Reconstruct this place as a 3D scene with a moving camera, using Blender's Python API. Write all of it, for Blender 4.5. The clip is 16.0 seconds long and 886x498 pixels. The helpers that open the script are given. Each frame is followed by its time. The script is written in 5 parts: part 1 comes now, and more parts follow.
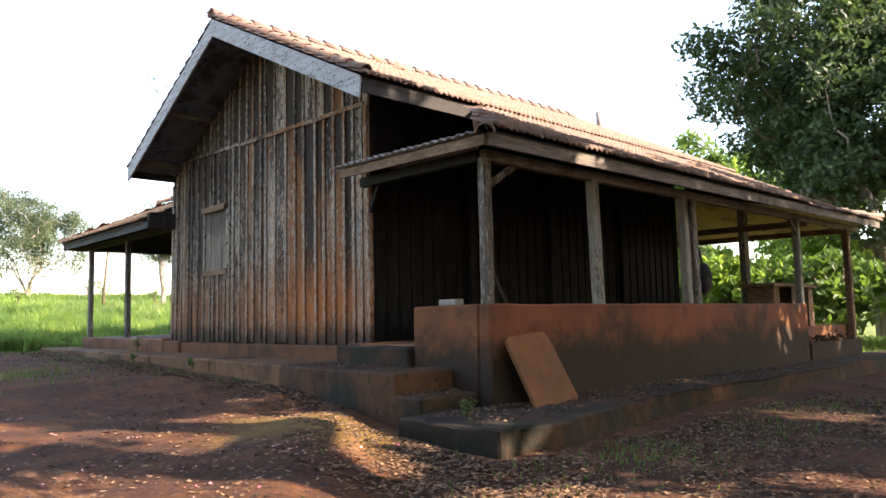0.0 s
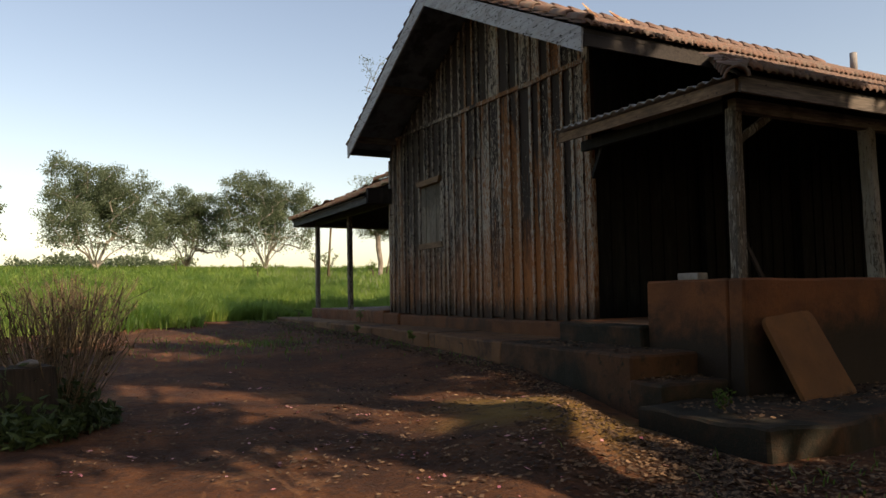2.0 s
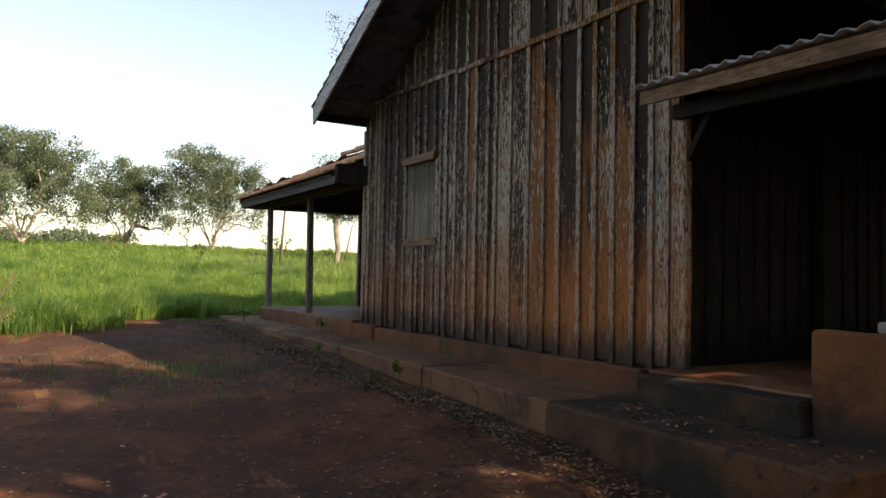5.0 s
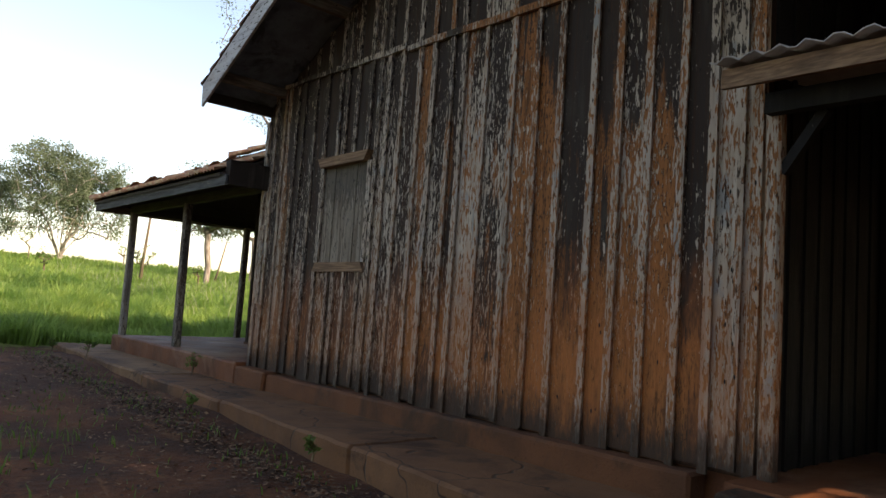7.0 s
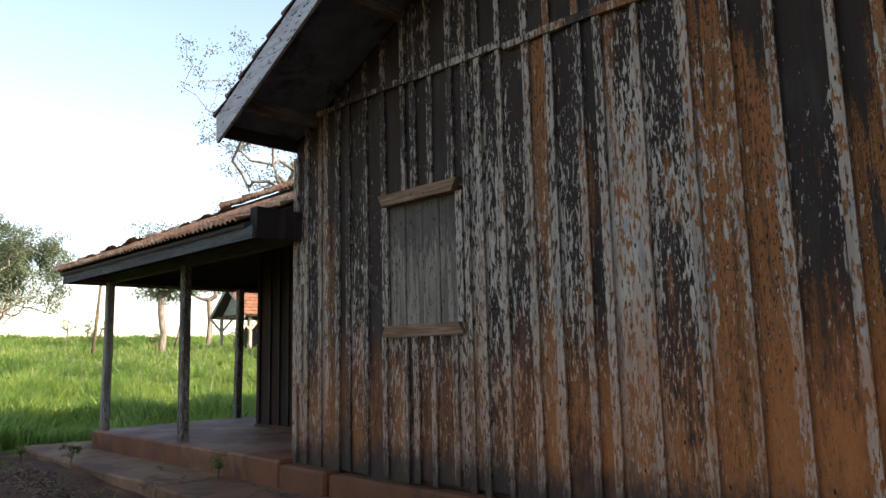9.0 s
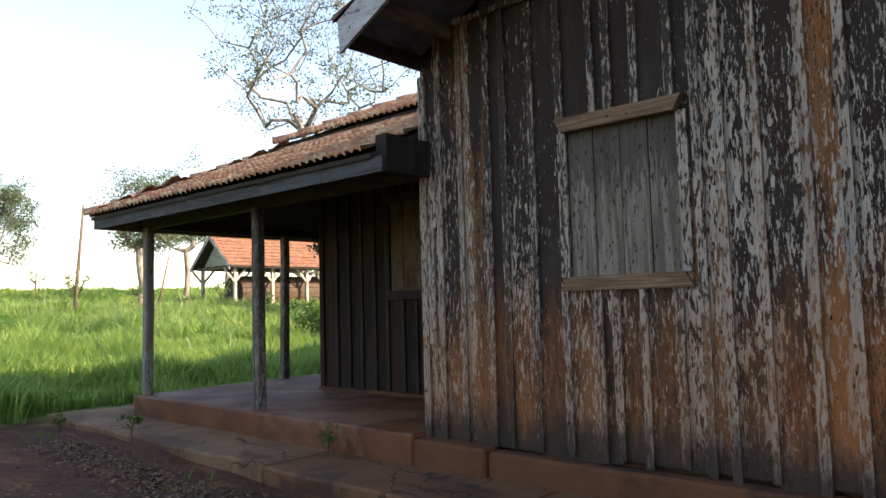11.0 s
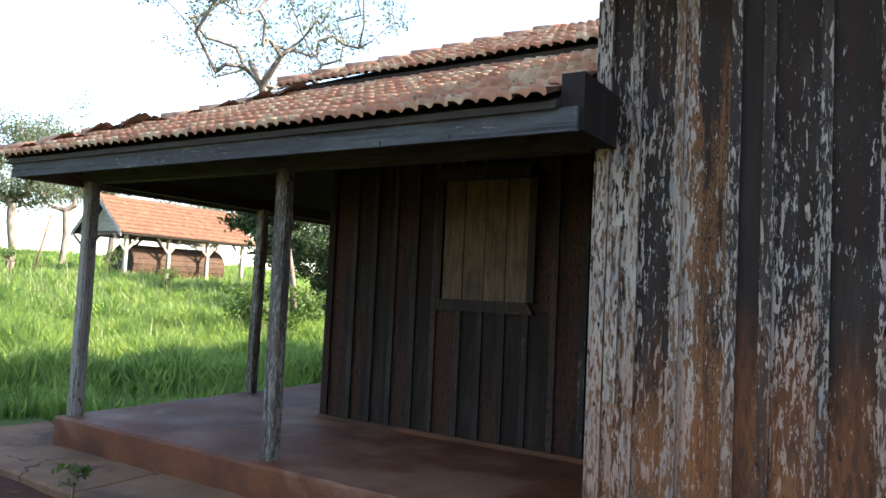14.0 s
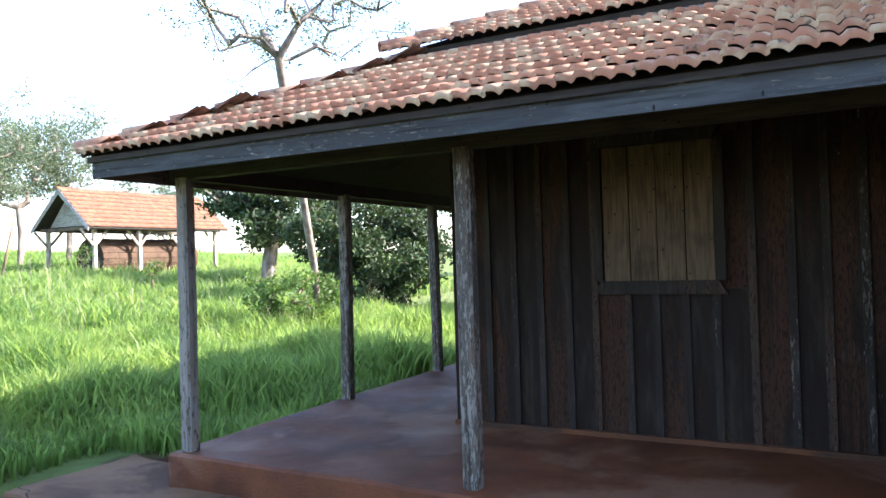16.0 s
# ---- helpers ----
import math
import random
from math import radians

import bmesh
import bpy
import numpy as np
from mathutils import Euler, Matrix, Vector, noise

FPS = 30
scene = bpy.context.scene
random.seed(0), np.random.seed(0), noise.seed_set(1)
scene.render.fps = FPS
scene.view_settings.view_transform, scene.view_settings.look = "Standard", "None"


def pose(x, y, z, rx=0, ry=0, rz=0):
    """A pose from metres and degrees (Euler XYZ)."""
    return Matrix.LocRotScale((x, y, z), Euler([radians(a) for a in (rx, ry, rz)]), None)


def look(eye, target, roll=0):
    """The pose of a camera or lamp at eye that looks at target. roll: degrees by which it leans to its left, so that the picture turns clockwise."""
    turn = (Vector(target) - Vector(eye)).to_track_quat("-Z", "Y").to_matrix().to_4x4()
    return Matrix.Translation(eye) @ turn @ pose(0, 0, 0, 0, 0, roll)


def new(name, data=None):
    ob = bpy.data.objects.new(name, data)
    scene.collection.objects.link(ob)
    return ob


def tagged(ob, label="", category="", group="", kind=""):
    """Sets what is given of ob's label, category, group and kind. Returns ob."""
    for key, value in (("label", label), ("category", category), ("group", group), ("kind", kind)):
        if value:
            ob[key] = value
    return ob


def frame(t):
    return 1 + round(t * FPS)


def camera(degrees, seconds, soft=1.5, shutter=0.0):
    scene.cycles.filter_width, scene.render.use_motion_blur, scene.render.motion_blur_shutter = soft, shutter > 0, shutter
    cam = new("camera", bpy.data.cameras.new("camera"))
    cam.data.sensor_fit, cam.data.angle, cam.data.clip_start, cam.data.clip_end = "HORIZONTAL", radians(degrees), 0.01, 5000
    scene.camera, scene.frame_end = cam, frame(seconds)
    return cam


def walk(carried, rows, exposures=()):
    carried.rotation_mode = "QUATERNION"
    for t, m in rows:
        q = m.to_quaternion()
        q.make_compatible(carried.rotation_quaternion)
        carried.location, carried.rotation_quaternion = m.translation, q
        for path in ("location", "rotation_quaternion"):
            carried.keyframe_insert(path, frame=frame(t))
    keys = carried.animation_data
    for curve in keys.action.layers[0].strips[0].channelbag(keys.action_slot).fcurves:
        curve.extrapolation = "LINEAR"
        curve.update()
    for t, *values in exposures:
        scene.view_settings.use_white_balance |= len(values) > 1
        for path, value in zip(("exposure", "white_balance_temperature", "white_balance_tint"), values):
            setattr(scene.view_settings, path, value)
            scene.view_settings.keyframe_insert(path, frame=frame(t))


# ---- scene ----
cam = camera(63.0, 16.0)
PATH = [
    (0, (-6.027, -14.446, 0.895), (-4.666, -12.993, 1.085), -1.2),
    (0.5, (-6.062, -14.433, 0.85), (-4.839, -12.863, 1.043), -0.4),
    (1, (-6.029, -14.343, 0.842), (-4.864, -12.722, 0.962), -0.3),
    (1.5, (-5.942, -14.138, 0.839), (-4.867, -12.458, 0.986), 0.1),
    (2, (-5.844, -13.817, 0.94), (-4.938, -12.038, 1.062), -0.9),
    (2.5, (-5.789, -13.392, 0.862), (-4.819, -11.645, 0.948), 1.6),
    (3, (-5.596, -12.942, 0.962), (-4.563, -11.235, 1.097), 0.2),
    (3.5, (-5.431, -12.511, 1.021), (-4.409, -10.793, 1.093), 1.0),
    (4, (-5.237, -12.04, 1.028), (-4.194, -10.343, 1.199), 2.6),
    (4.2, (-5.216, -11.85, 1.093), (-4.227, -10.115, 1.202), 1.3),
    (6.3, (-4.287, -9.183, 1.389), (-3.143, -7.546, 1.491), 2.5),
    (6.5, (-4.244, -9.017, 1.387), (-3.104, -7.385, 1.573), 4.7),
    (7, (-4.274, -8.578, 1.419), (-2.976, -7.066, 1.589), 3.9),
    (7.5, (-4.038, -7.88, 1.398), (-2.765, -6.36, 1.658), -0.9),
    (8, (-4.313, -7.386, 1.398), (-3.02, -5.876, 1.615), 1.7),
    (8.5, (-4.283, -6.869, 1.548), (-2.928, -5.406, 1.707), -0.1),
    (9, (-4.265, -6.388, 1.61), (-2.861, -4.993, 1.897), -1.3),
    (9.5, (-4.468, -5.9, 1.618), (-2.978, -4.574, 1.764), 1.0),
    (10, (-4.67, -5.416, 1.652), (-3.263, -3.996, 1.721), 3.1),
    (10.2, (-4.699, -5.183, 1.618), (-3.32, -3.74, 1.734), -0.1),
    (12.3, (-4.366, -3.123, 1.865), (-2.708, -2.014, 2.015), 0.6),
    (12.5, (-4.303, -2.946, 1.87), (-2.624, -1.867, 2.01), 0.4),
    (13, (-4.092, -2.444, 1.909), (-2.418, -1.351, 1.966), 2.3),
    (13.5, (-4.008, -1.936, 1.886), (-2.373, -0.787, 1.957), 4.8),
    (14, (-4.055, -1.483, 1.932), (-2.365, -0.419, 2.048), 2.7),
    (14.5, (-4.014, -0.982, 1.954), (-2.332, 0.097, 2.043), 0.7),
    (15, (-4.145, -0.436, 1.966), (-2.397, 0.536, 1.981), 0.2),
    (15.5, (-4.298, 0.057, 2.02), (-2.555, 1.036, 1.963), -0.6),
    (16, (-4.245, 0.455, 2.099), (-2.478, 1.391, 2.123), -1.8),
]
EXPOSURES = [(0.0, 2.3, 7550, 18), (0.5, 1.2, 8000, 18), (1.0, 0.65, 8400, 18), (1.5, 0.48, 8600, 18), (2.5, 0.62, 8700, 18), (3.0, 0.85, 8700, 18), (3.6, 0.88, 8700, 18), (4.2, 1.0, 8600, 18), (6.5, 1.3, 8300, 19), (7.0, 1.35, 8200, 19), (7.5, 1.55, 7950, 19), (8.5, 1.6, 7700, 19), (9.0, 1.58, 7550, 19), (9.6, 1.45, 7500, 19), (10.2, 1.62, 7500, 19), (12.5, 1.78, 7200, 18), (13.0, 1.75, 7100, 18), (14.0, 2.17, 6700, 18), (14.5, 2.2, 6500, 18), (15.0, 2.05, 6400, 19), (16.0, 2.48, 6050, 20)]
walk(cam, [(t, look(eye, target, roll)) for t, eye, target, roll in PATH], EXPOSURES)

# ---- light: low sun behind the house, hazy bright sky ----
SUN_WAY = Vector((0.57, -1.30, 1.0)).normalized()
world = bpy.data.worlds.new("sky")
scene.world = world
world.use_nodes = True
sky = world.node_tree.nodes.new("ShaderNodeTexSky")
sky.sky_type, sky.sun_disc = "NISHITA", False
sky.sun_elevation = math.asin(SUN_WAY.z)
sky.sun_rotation = math.atan2(SUN_WAY.x, SUN_WAY.y)
sky.air_density, sky.dust_density, sky.ozone_density = 1.1, 1.1, 2.0
world.node_tree.nodes["Background"].inputs["Strength"].default_value = 0.15
world.node_tree.links.new(sky.outputs[0], world.node_tree.nodes["Background"].inputs["Color"])
sun = new("sun", bpy.data.lights.new("sun", "SUN"))
sun.data.energy, sun.data.angle, sun.data.color = 4.5, radians(0.6), (1.0, 0.93, 0.82)
sun.matrix_world = look((0, 0, 30), Vector((0, 0, 30)) - SUN_WAY)


# ---- materials ----
class Mat:
    """A small builder of procedural node materials."""

    def __init__(self, name, rough=0.85, metal=0.0):
        self.m = bpy.data.materials.new(name)
        self.m.use_nodes = True
        self.t = self.m.node_tree
        self.b = self.t.nodes["Principled BSDF"]
        self.b.inputs["Roughness"].default_value = rough
        self.b.inputs["Metallic"].default_value = metal
        self.b.inputs["Specular IOR Level"].default_value = 0.3
        self.geo = self.t.nodes.new("ShaderNodeNewGeometry")
        self.info = self.t.nodes.new("ShaderNodeObjectInfo")
        self.pos = self.geo.outputs["Position"]
        self.rand = self.info.outputs["Random"]
        self.island = self.geo.outputs["Random Per Island"]

    def put(self, socket, value):
        if isinstance(value, bpy.types.NodeSocket):
            self.t.links.new(value, socket)
        elif isinstance(value, (tuple, list)) and len(value) == 3 and socket.type == "RGBA":
            socket.default_value = (*value, 1)
        else:
            socket.default_value = value

    def math(self, op, a, b=0.0, clamp=False):
        n = self.t.nodes.new("ShaderNodeMath")
        n.operation, n.use_clamp = op, clamp
        self.put(n.inputs[0], a)
        self.put(n.inputs[1], b)
        return n.outputs[0]

    def vec(self, op, a, b):
        n = self.t.nodes.new("ShaderNodeVectorMath")
        n.operation = op
        self.put(n.inputs[0], a)
        self.put(n.inputs[1], b)
        return n.outputs[0]

    def axis(self, v, which):
        n = self.t.nodes.new("ShaderNodeSeparateXYZ")
        self.put(n.inputs[0], v)
        return n.outputs[which]

    def shifted(self, v, by, far=37.0):
        """v moved by a random number, so that pieces differ."""
        n = self.t.nodes.new("ShaderNodeCombineXYZ")
        s = self.math("MULTIPLY", by, far)
        for k in range(3):
            self.put(n.inputs[k], s)
        return self.vec("ADD", v, n.outputs[0])

    def tex(self, v, scale, detail=4.0, rough=0.55, distort=0.0):
        n = self.t.nodes.new("ShaderNodeTexNoise")
        self.put(n.inputs["Vector"], v)
        n.inputs["Scale"].default_value, n.inputs["Detail"].default_value = scale, detail
        n.inputs["Roughness"].default_value, n.inputs["Distortion"].default_value = rough, distort
        return n.outputs["Fac"]

    def cells(self, v, scale):
        n = self.t.nodes.new("ShaderNodeTexVoronoi")
        self.put(n.inputs["Vector"], v)
        n.inputs["Scale"].default_value = scale
        return n.outputs["Distance"]

    def step(self, f, lo, hi):
        n = self.t.nodes.new("ShaderNodeMapRange")
        n.interpolation_type = "SMOOTHSTEP"
        self.put(n.inputs["Value"], f)
        self.put(n.inputs["From Min"], lo)
        self.put(n.inputs["From Max"], hi)
        return n.outputs["Result"]

    def mix(self, f, a, b, blend="MIX"):
        n = self.t.nodes.new("ShaderNodeMix")
        n.data_type, n.blend_type = "RGBA", blend
        self.put(n.inputs["Factor"], f)
        self.put(n.inputs[6], a)
        self.put(n.inputs[7], b)
        return n.outputs[2]

    def colour(self, c):
        self.put(self.b.inputs["Base Color"], c)
        return self

    def bump(self, h, strength=0.4, far=0.01):
        n = self.t.nodes.new("ShaderNodeBump")
        n.inputs["Strength"].default_value, n.inputs["Distance"].default_value = strength, far
        self.put(n.inputs["Height"], h)
        self.put(self.b.inputs["Normal"], n.outputs[0])
        return self

    def backlit(self, share, c):
        """Some light passes through, as in a leaf."""
        tr = self.t.nodes.new("ShaderNodeBsdfTranslucent")
        self.put(tr.inputs["Color"], c)
        mx = self.t.nodes.new("ShaderNodeMixShader")
        mx.inputs[0].default_value = share
        self.t.links.new(self.b.outputs[0], mx.inputs[1])
        self.t.links.new(tr.outputs[0], mx.inputs[2])
        self.t.links.new(mx.outputs[0], self.t.nodes["Material Output"].inputs["Surface"])
        return self


def peeling_wood(name, paint=0.5, dark=(0.024, 0.022, 0.019), raw=(0.25, 0.122, 0.052), white=(0.35, 0.285, 0.215), rust=0.5, zones=False, level=False, vary=1.0, rawness=0.0, pits=0.36):
    """Boards with flaking pale paint over black weathered or bare brown wood; level: the grain lies flat."""
    w = Mat(name, 0.88)
    p = w.shifted(w.pos, w.rand)
    r2, r3 = w.math("FRACT", w.math("MULTIPLY", w.rand, 7.31)), w.math("FRACT", w.math("MULTIPLY", w.rand, 13.7))

    def drawn(scale, ratio, detail=4.0, rough=0.6, distort=0.0):
        return w.tex(w.vec("MULTIPLY", p, (1, ratio, 1) if level else (1, 1, ratio)), scale, detail, rough, distort)

    grain, streak, thin = drawn(110, 0.04, 5), drawn(26, 0.03), drawn(60, 0.02, 3)
    flake, small, pit = drawn(40, 0.2, 5, 0.62, 0.35), drawn(80, 0.22, 4, 0.62, 0.3), drawn(48, 0.25, 3)
    broad, patch, tint = drawn(2.4, 0.3, 4), drawn(3.0, 0.16, 4, 0.55), drawn(7, 0.35, 3)
    # paint holds better beside the battens than in the middle of a board
    across = w.axis(w.t.nodes.new("ShaderNodeTexCoord").outputs["Generated"], 1)
    rim = w.math("MULTIPLY", w.math("ABSOLUTE", w.math("SUBTRACT", across, 0.5)), 2.0)
    bare = w.math("ADD", w.math("ADD", patch, rawness), w.math("MULTIPLY", w.math("SUBTRACT", r2, 0.5), 0.45 * vary))
    worn = 0.0
    if zones:
        rim = w.math("MULTIPLY", w.math("SUBTRACT", w.math("POWER", rim, 2.0), 0.35), 0.10)
        low = w.step(w.math("ADD", w.axis(w.pos, 2), w.math("MULTIPLY", broad, 1.4)), 2.8, 1.4)
        along = w.step(w.math("ADD", w.axis(w.pos, 1), w.math("MULTIPLY", broad, 1.6)), 0.5, -2.2)
        high = w.step(w.math("ADD", w.axis(w.pos, 2), w.math("MULTIPLY", broad, 1.6)), 3.2, 4.6)
        east = w.step(w.math("ADD", w.axis(w.pos, 1), w.math("MULTIPLY", broad, 1.6)), -1.2, -3.4)
        corner = w.step(w.axis(w.pos, 1), -0.62, -0.52)
        gain = w.math("ADD", w.math("MULTIPLY", low, 0.13), w.math("ADD", w.math("ADD", w.math("MULTIPLY", along, 0.08), w.math("MULTIPLY", east, 0.25)), w.math("MULTIPLY", corner, 0.30)))
        bare = w.math("ADD", bare, w.math("SUBTRACT", gain, w.math("ADD", w.math("MULTIPLY", high, 0.2), 0.20)))
        worn = w.math("SUBTRACT", w.math("ADD", w.math("MULTIPLY", along, 0.15), w.math("SUBTRACT", rim, w.math("MULTIPLY", corner, -0.1))), w.math("ADD", w.math("MULTIPLY", low, 0.03), w.math("MULTIPLY", high, 0.08)))
    bare = w.math("ADD", bare, w.math("MULTIPLY", w.math("SUBTRACT", w.math("ADD", small, streak), 1.0), 0.35))
    rawmask = w.step(bare, 0.53, 0.58)
    timber = w.mix(w.step(tint, 0.35, 0.65), raw, (0.8 * raw[0], 0.95 * raw[1], 1.15 * raw[2]))
    if zones:
        timber = w.mix(w.math("MULTIPLY", east, 0.85), timber, (0.31, 0.115, 0.033))
    timber = w.mix(w.math("MULTIPLY", w.step(thin, 0.45, 0.75), 0.6), timber, tuple(0.4 * c for c in raw))
    timber = w.mix(w.math("MULTIPLY", w.step(small, 0.545, 0.57), 0.9), timber, tuple(0.13 * c for c in raw))
    black = w.mix(w.step(drawn(9, 0.2, 4), 0.45, 0.7), dark, (1.5 * dark[0] + 0.010, 1.6 * dark[1] + 0.011, 1.6 * dark[2] + 0.008))
    under = w.mix(rawmask, black, timber)
    under = w.mix(w.math("MULTIPLY", w.step(streak, 0.5, 0.72), 0.8), under, tuple(0.13 * c for c in raw))
    under = w.mix(w.math("MULTIPLY", grain, 0.4), under, tuple(0.3 * c for c in raw))
    top = w.mix(w.step(tint, 0.35, 0.7), white, (0.82 * white[0], 0.76 * white[1], 0.72 * white[2]))
    top = w.mix(w.step(drawn(6, 0.5, 2), 0.60, 0.70), top, (0.24, 0.24, 0.225))
    top = w.mix(w.step(streak, 0.48, 0.75), top, tuple(0.5 * c for c in white))
    lot = w.math("ADD", w.math("MULTIPLY", w.math("SUBTRACT", broad, 0.5), 0.42), w.math("MULTIPLY", w.math("SUBTRACT", r3, 0.5), 0.24 * vary))
    lot = w.math("ADD", w.math("ADD", lot, worn), 0.1 * (paint - 0.5) - (0.095 if zones else 0.06))
    cover = w.math("MAXIMUM", w.step(w.math("ADD", flake, lot), 0.515, 0.535), w.step(w.math("ADD", small, w.math("MULTIPLY", lot, 0.8)), 0.565, 0.585))
    cover = w.math("MULTIPLY", cover, w.step(pit, pits, pits + 0.03))
    c = w.mix(cover, under, top)
    if rust:
        splash = w.math("ADD", w.axis(w.pos, 2), w.math("MULTIPLY", drawn(6, 0.25, 4), -1.5))
        c = w.mix(w.math("MULTIPLY", w.math("MULTIPLY", w.step(splash, 1.35, 0.35), w.math("MULTIPLY", w.math("ADD", w.math("MULTIPLY", east, 0.5), 0.5), rust) if zones else 0.6 * rust), w.step(w.math("ADD", w.math("MULTIPLY", flake, 0.6), w.math("MULTIPLY", broad, 0.5)), 0.38, 0.68)), c, (0.35, 0.115, 0.033))
        c = w.mix(w.math("MULTIPLY", w.step(w.math("SUBTRACT", w.axis(w.pos, 2), w.math("MULTIPLY", w.math("ADD", flake, drawn(9, 0.4, 3)), 0.5)), 0.45, 0.1), 0.9), c, (0.028, 0.022, 0.017))
    knots = w.cells(w.vec("MULTIPLY", p, (1, 1, 0.4)), 12)
    c = w.mix(w.step(knots, 0.10, 0.06), c, (0.012, 0.01, 0.009))
    w.colour(c)
    w.bump(w.math("ADD", w.math("MULTIPLY", grain, 0.6), cover), 0.7, 0.006)
    return w.m


def shutter_wood(name):
    """Old grey painted boards, washed bare and grey towards the top."""
    w = Mat(name, 0.85)
    p = w.shifted(w.pos, w.rand)
    long = w.vec("MULTIPLY", p, (1, 1, 0.04))
    grain, streak = w.tex(long, 90, 5), w.tex(w.vec("MULTIPLY", p, (1, 1, 0.06)), 22, 4)
    flake = w.tex(w.vec("MULTIPLY", p, (1, 1, 0.12)), 62, 5, 0.65, 0.3)
    tall = w.axis(w.t.nodes.new("ShaderNodeTexCoord").outputs["Generated"], 2)
    paint = w.mix(w.step(streak, 0.38, 0.62), (0.235, 0.202, 0.158), (0.115, 0.09, 0.064))
    wood = w.mix(w.step(streak, 0.4, 0.7), (0.105, 0.09, 0.068), (0.06, 0.052, 0.042))
    wood = w.mix(w.math("MULTIPLY", grain, 0.5), wood, (0.03, 0.026, 0.022))
    hold = w.math("SUBTRACT", w.math("ADD", flake, w.math("MULTIPLY", streak, 0.25)), w.math("MULTIPLY", w.step(tall, 0.35, 1.0), 0.32))
    c = w.mix(w.step(hold, 0.475, 0.525), wood, paint)
    c = w.mix(w.math("MULTIPLY", grain, 0.35), c, (0.07, 0.06, 0.05))
    chip = w.tex(w.vec("MULTIPLY", p, (1, 1, 0.3)), 48, 4, 0.6, 0.2)
    c = w.mix(w.step(chip, 0.6, 0.64), c, (0.016, 0.013, 0.01))
    w.colour(c).bump(w.math("ADD", grain, w.step(hold, 0.46, 0.5)), 0.5, 0.005)
    return w.m


def plain_wood(name, a, b, scale=(1, 1, 0.06)):
    w = Mat(name, 0.85)
    p = w.shifted(w.pos, w.rand)
    g = w.tex(w.vec("MULTIPLY", p, scale), 55, 5)
    s = w.tex(p, 2.5, 4)
    c = w.mix(w.step(g, 0.3, 0.75), a, b)
    c = w.mix(w.math("MULTIPLY", w.step(s, 0.5, 0.7), 0.6), c, tuple(0.4 * v for v in a))
    c = w.mix(w.step(w.cells(p, 11), 0.12, 0.07), c, tuple(0.15 * v for v in a))
    w.colour(c).bump(g, 0.4, 0.005)
    return w.m


def clay_tiles(name, hot=(0.27, 0.14, 0.088), grey=(0.34, 0.255, 0.175), joined=False, patchiness=0.5):
    w = Mat(name, 0.8)
    r = w.island if joined else w.rand
    p = w.shifted(w.pos, r, 3.0)
    c = w.mix(r, hot, tuple(v * 1.45 for v in hot))
    c = w.mix(w.step(w.tex(p, 5.0, 5), 0.62 - 0.25 * patchiness, 0.8 - 0.2 * patchiness), c, grey)
    c = w.mix(w.step(w.tex(p, 26, 4), 0.6, 0.7), c, (0.10, 0.09, 0.07))
    w.colour(c).bump(w.tex(p, 90, 4), 0.35, 0.004)
    return w.m


def concrete(name, a, b, stain, rough=0.85, scale=1.0, cracks=False, grime=0.0):
    w = Mat(name, rough)
    c = w.mix(w.step(w.tex(w.pos, 2.2 * scale, 5), 0.35, 0.7), a, b)
    c = w.mix(w.step(w.tex(w.pos, 0.9 * scale, 6, 0.65, 0.4), 0.5 - grime, 0.62 - 0.5 * grime), c, stain)
    if grime:
        c = w.mix(w.step(w.tex(w.pos, 7, 6, 0.7), 0.52, 0.66), c, stain)
    c = w.mix(w.step(w.tex(w.pos, 48, 3), 0.55, 0.8), c, tuple(v * 0.55 for v in a))
    high = w.math("ADD", w.tex(w.pos, 60, 5), w.tex(w.pos, 7, 4))
    if cracks:
        n = w.t.nodes.new("ShaderNodeTexVoronoi")
        n.feature = "DISTANCE_TO_EDGE"
        n.inputs["Scale"].default_value = 0.62
        bend = w.t.nodes.new("ShaderNodeTexNoise")
        bend.inputs["Scale"].default_value = 2.2
        w.put(bend.inputs["Vector"], w.pos)
        w.put(n.inputs["Vector"], w.vec("ADD", w.pos, w.vec("MULTIPLY", bend.outputs["Color"], (0.7, 0.7, 0.7))))
        line = w.step(n.outputs["Distance"], 0.009, 0.002)
        c = w.mix(w.math("MULTIPLY", line, 0.85), c, (0.03, 0.02, 0.014))
        high = w.math("SUBTRACT", high, w.math("MULTIPLY", line, 2.0))
    w.colour(c).bump(high, 0.5, 0.012)
    return w


def leafy(name, a, b, share=0.35, glow=(0.25, 0.4, 0.05)):
    w = Mat(name, 0.55)
    c = w.mix(w.island, a, b)
    c = w.mix(w.step(w.tex(w.pos, 0.9, 4), 0.4, 0.62), c, tuple(v * 0.6 for v in a))
    w.colour(c).backlit(share, glow)
    return w.m


def bark(name, a, b):
    w = Mat(name, 0.9)
    g = w.tex(w.vec("MULTIPLY", w.pos, (1, 1, 0.25)), 9, 5)
    w.colour(w.mix(w.step(g, 0.35, 0.65), a, b)).bump(g, 0.6, 0.03)
    return w.m


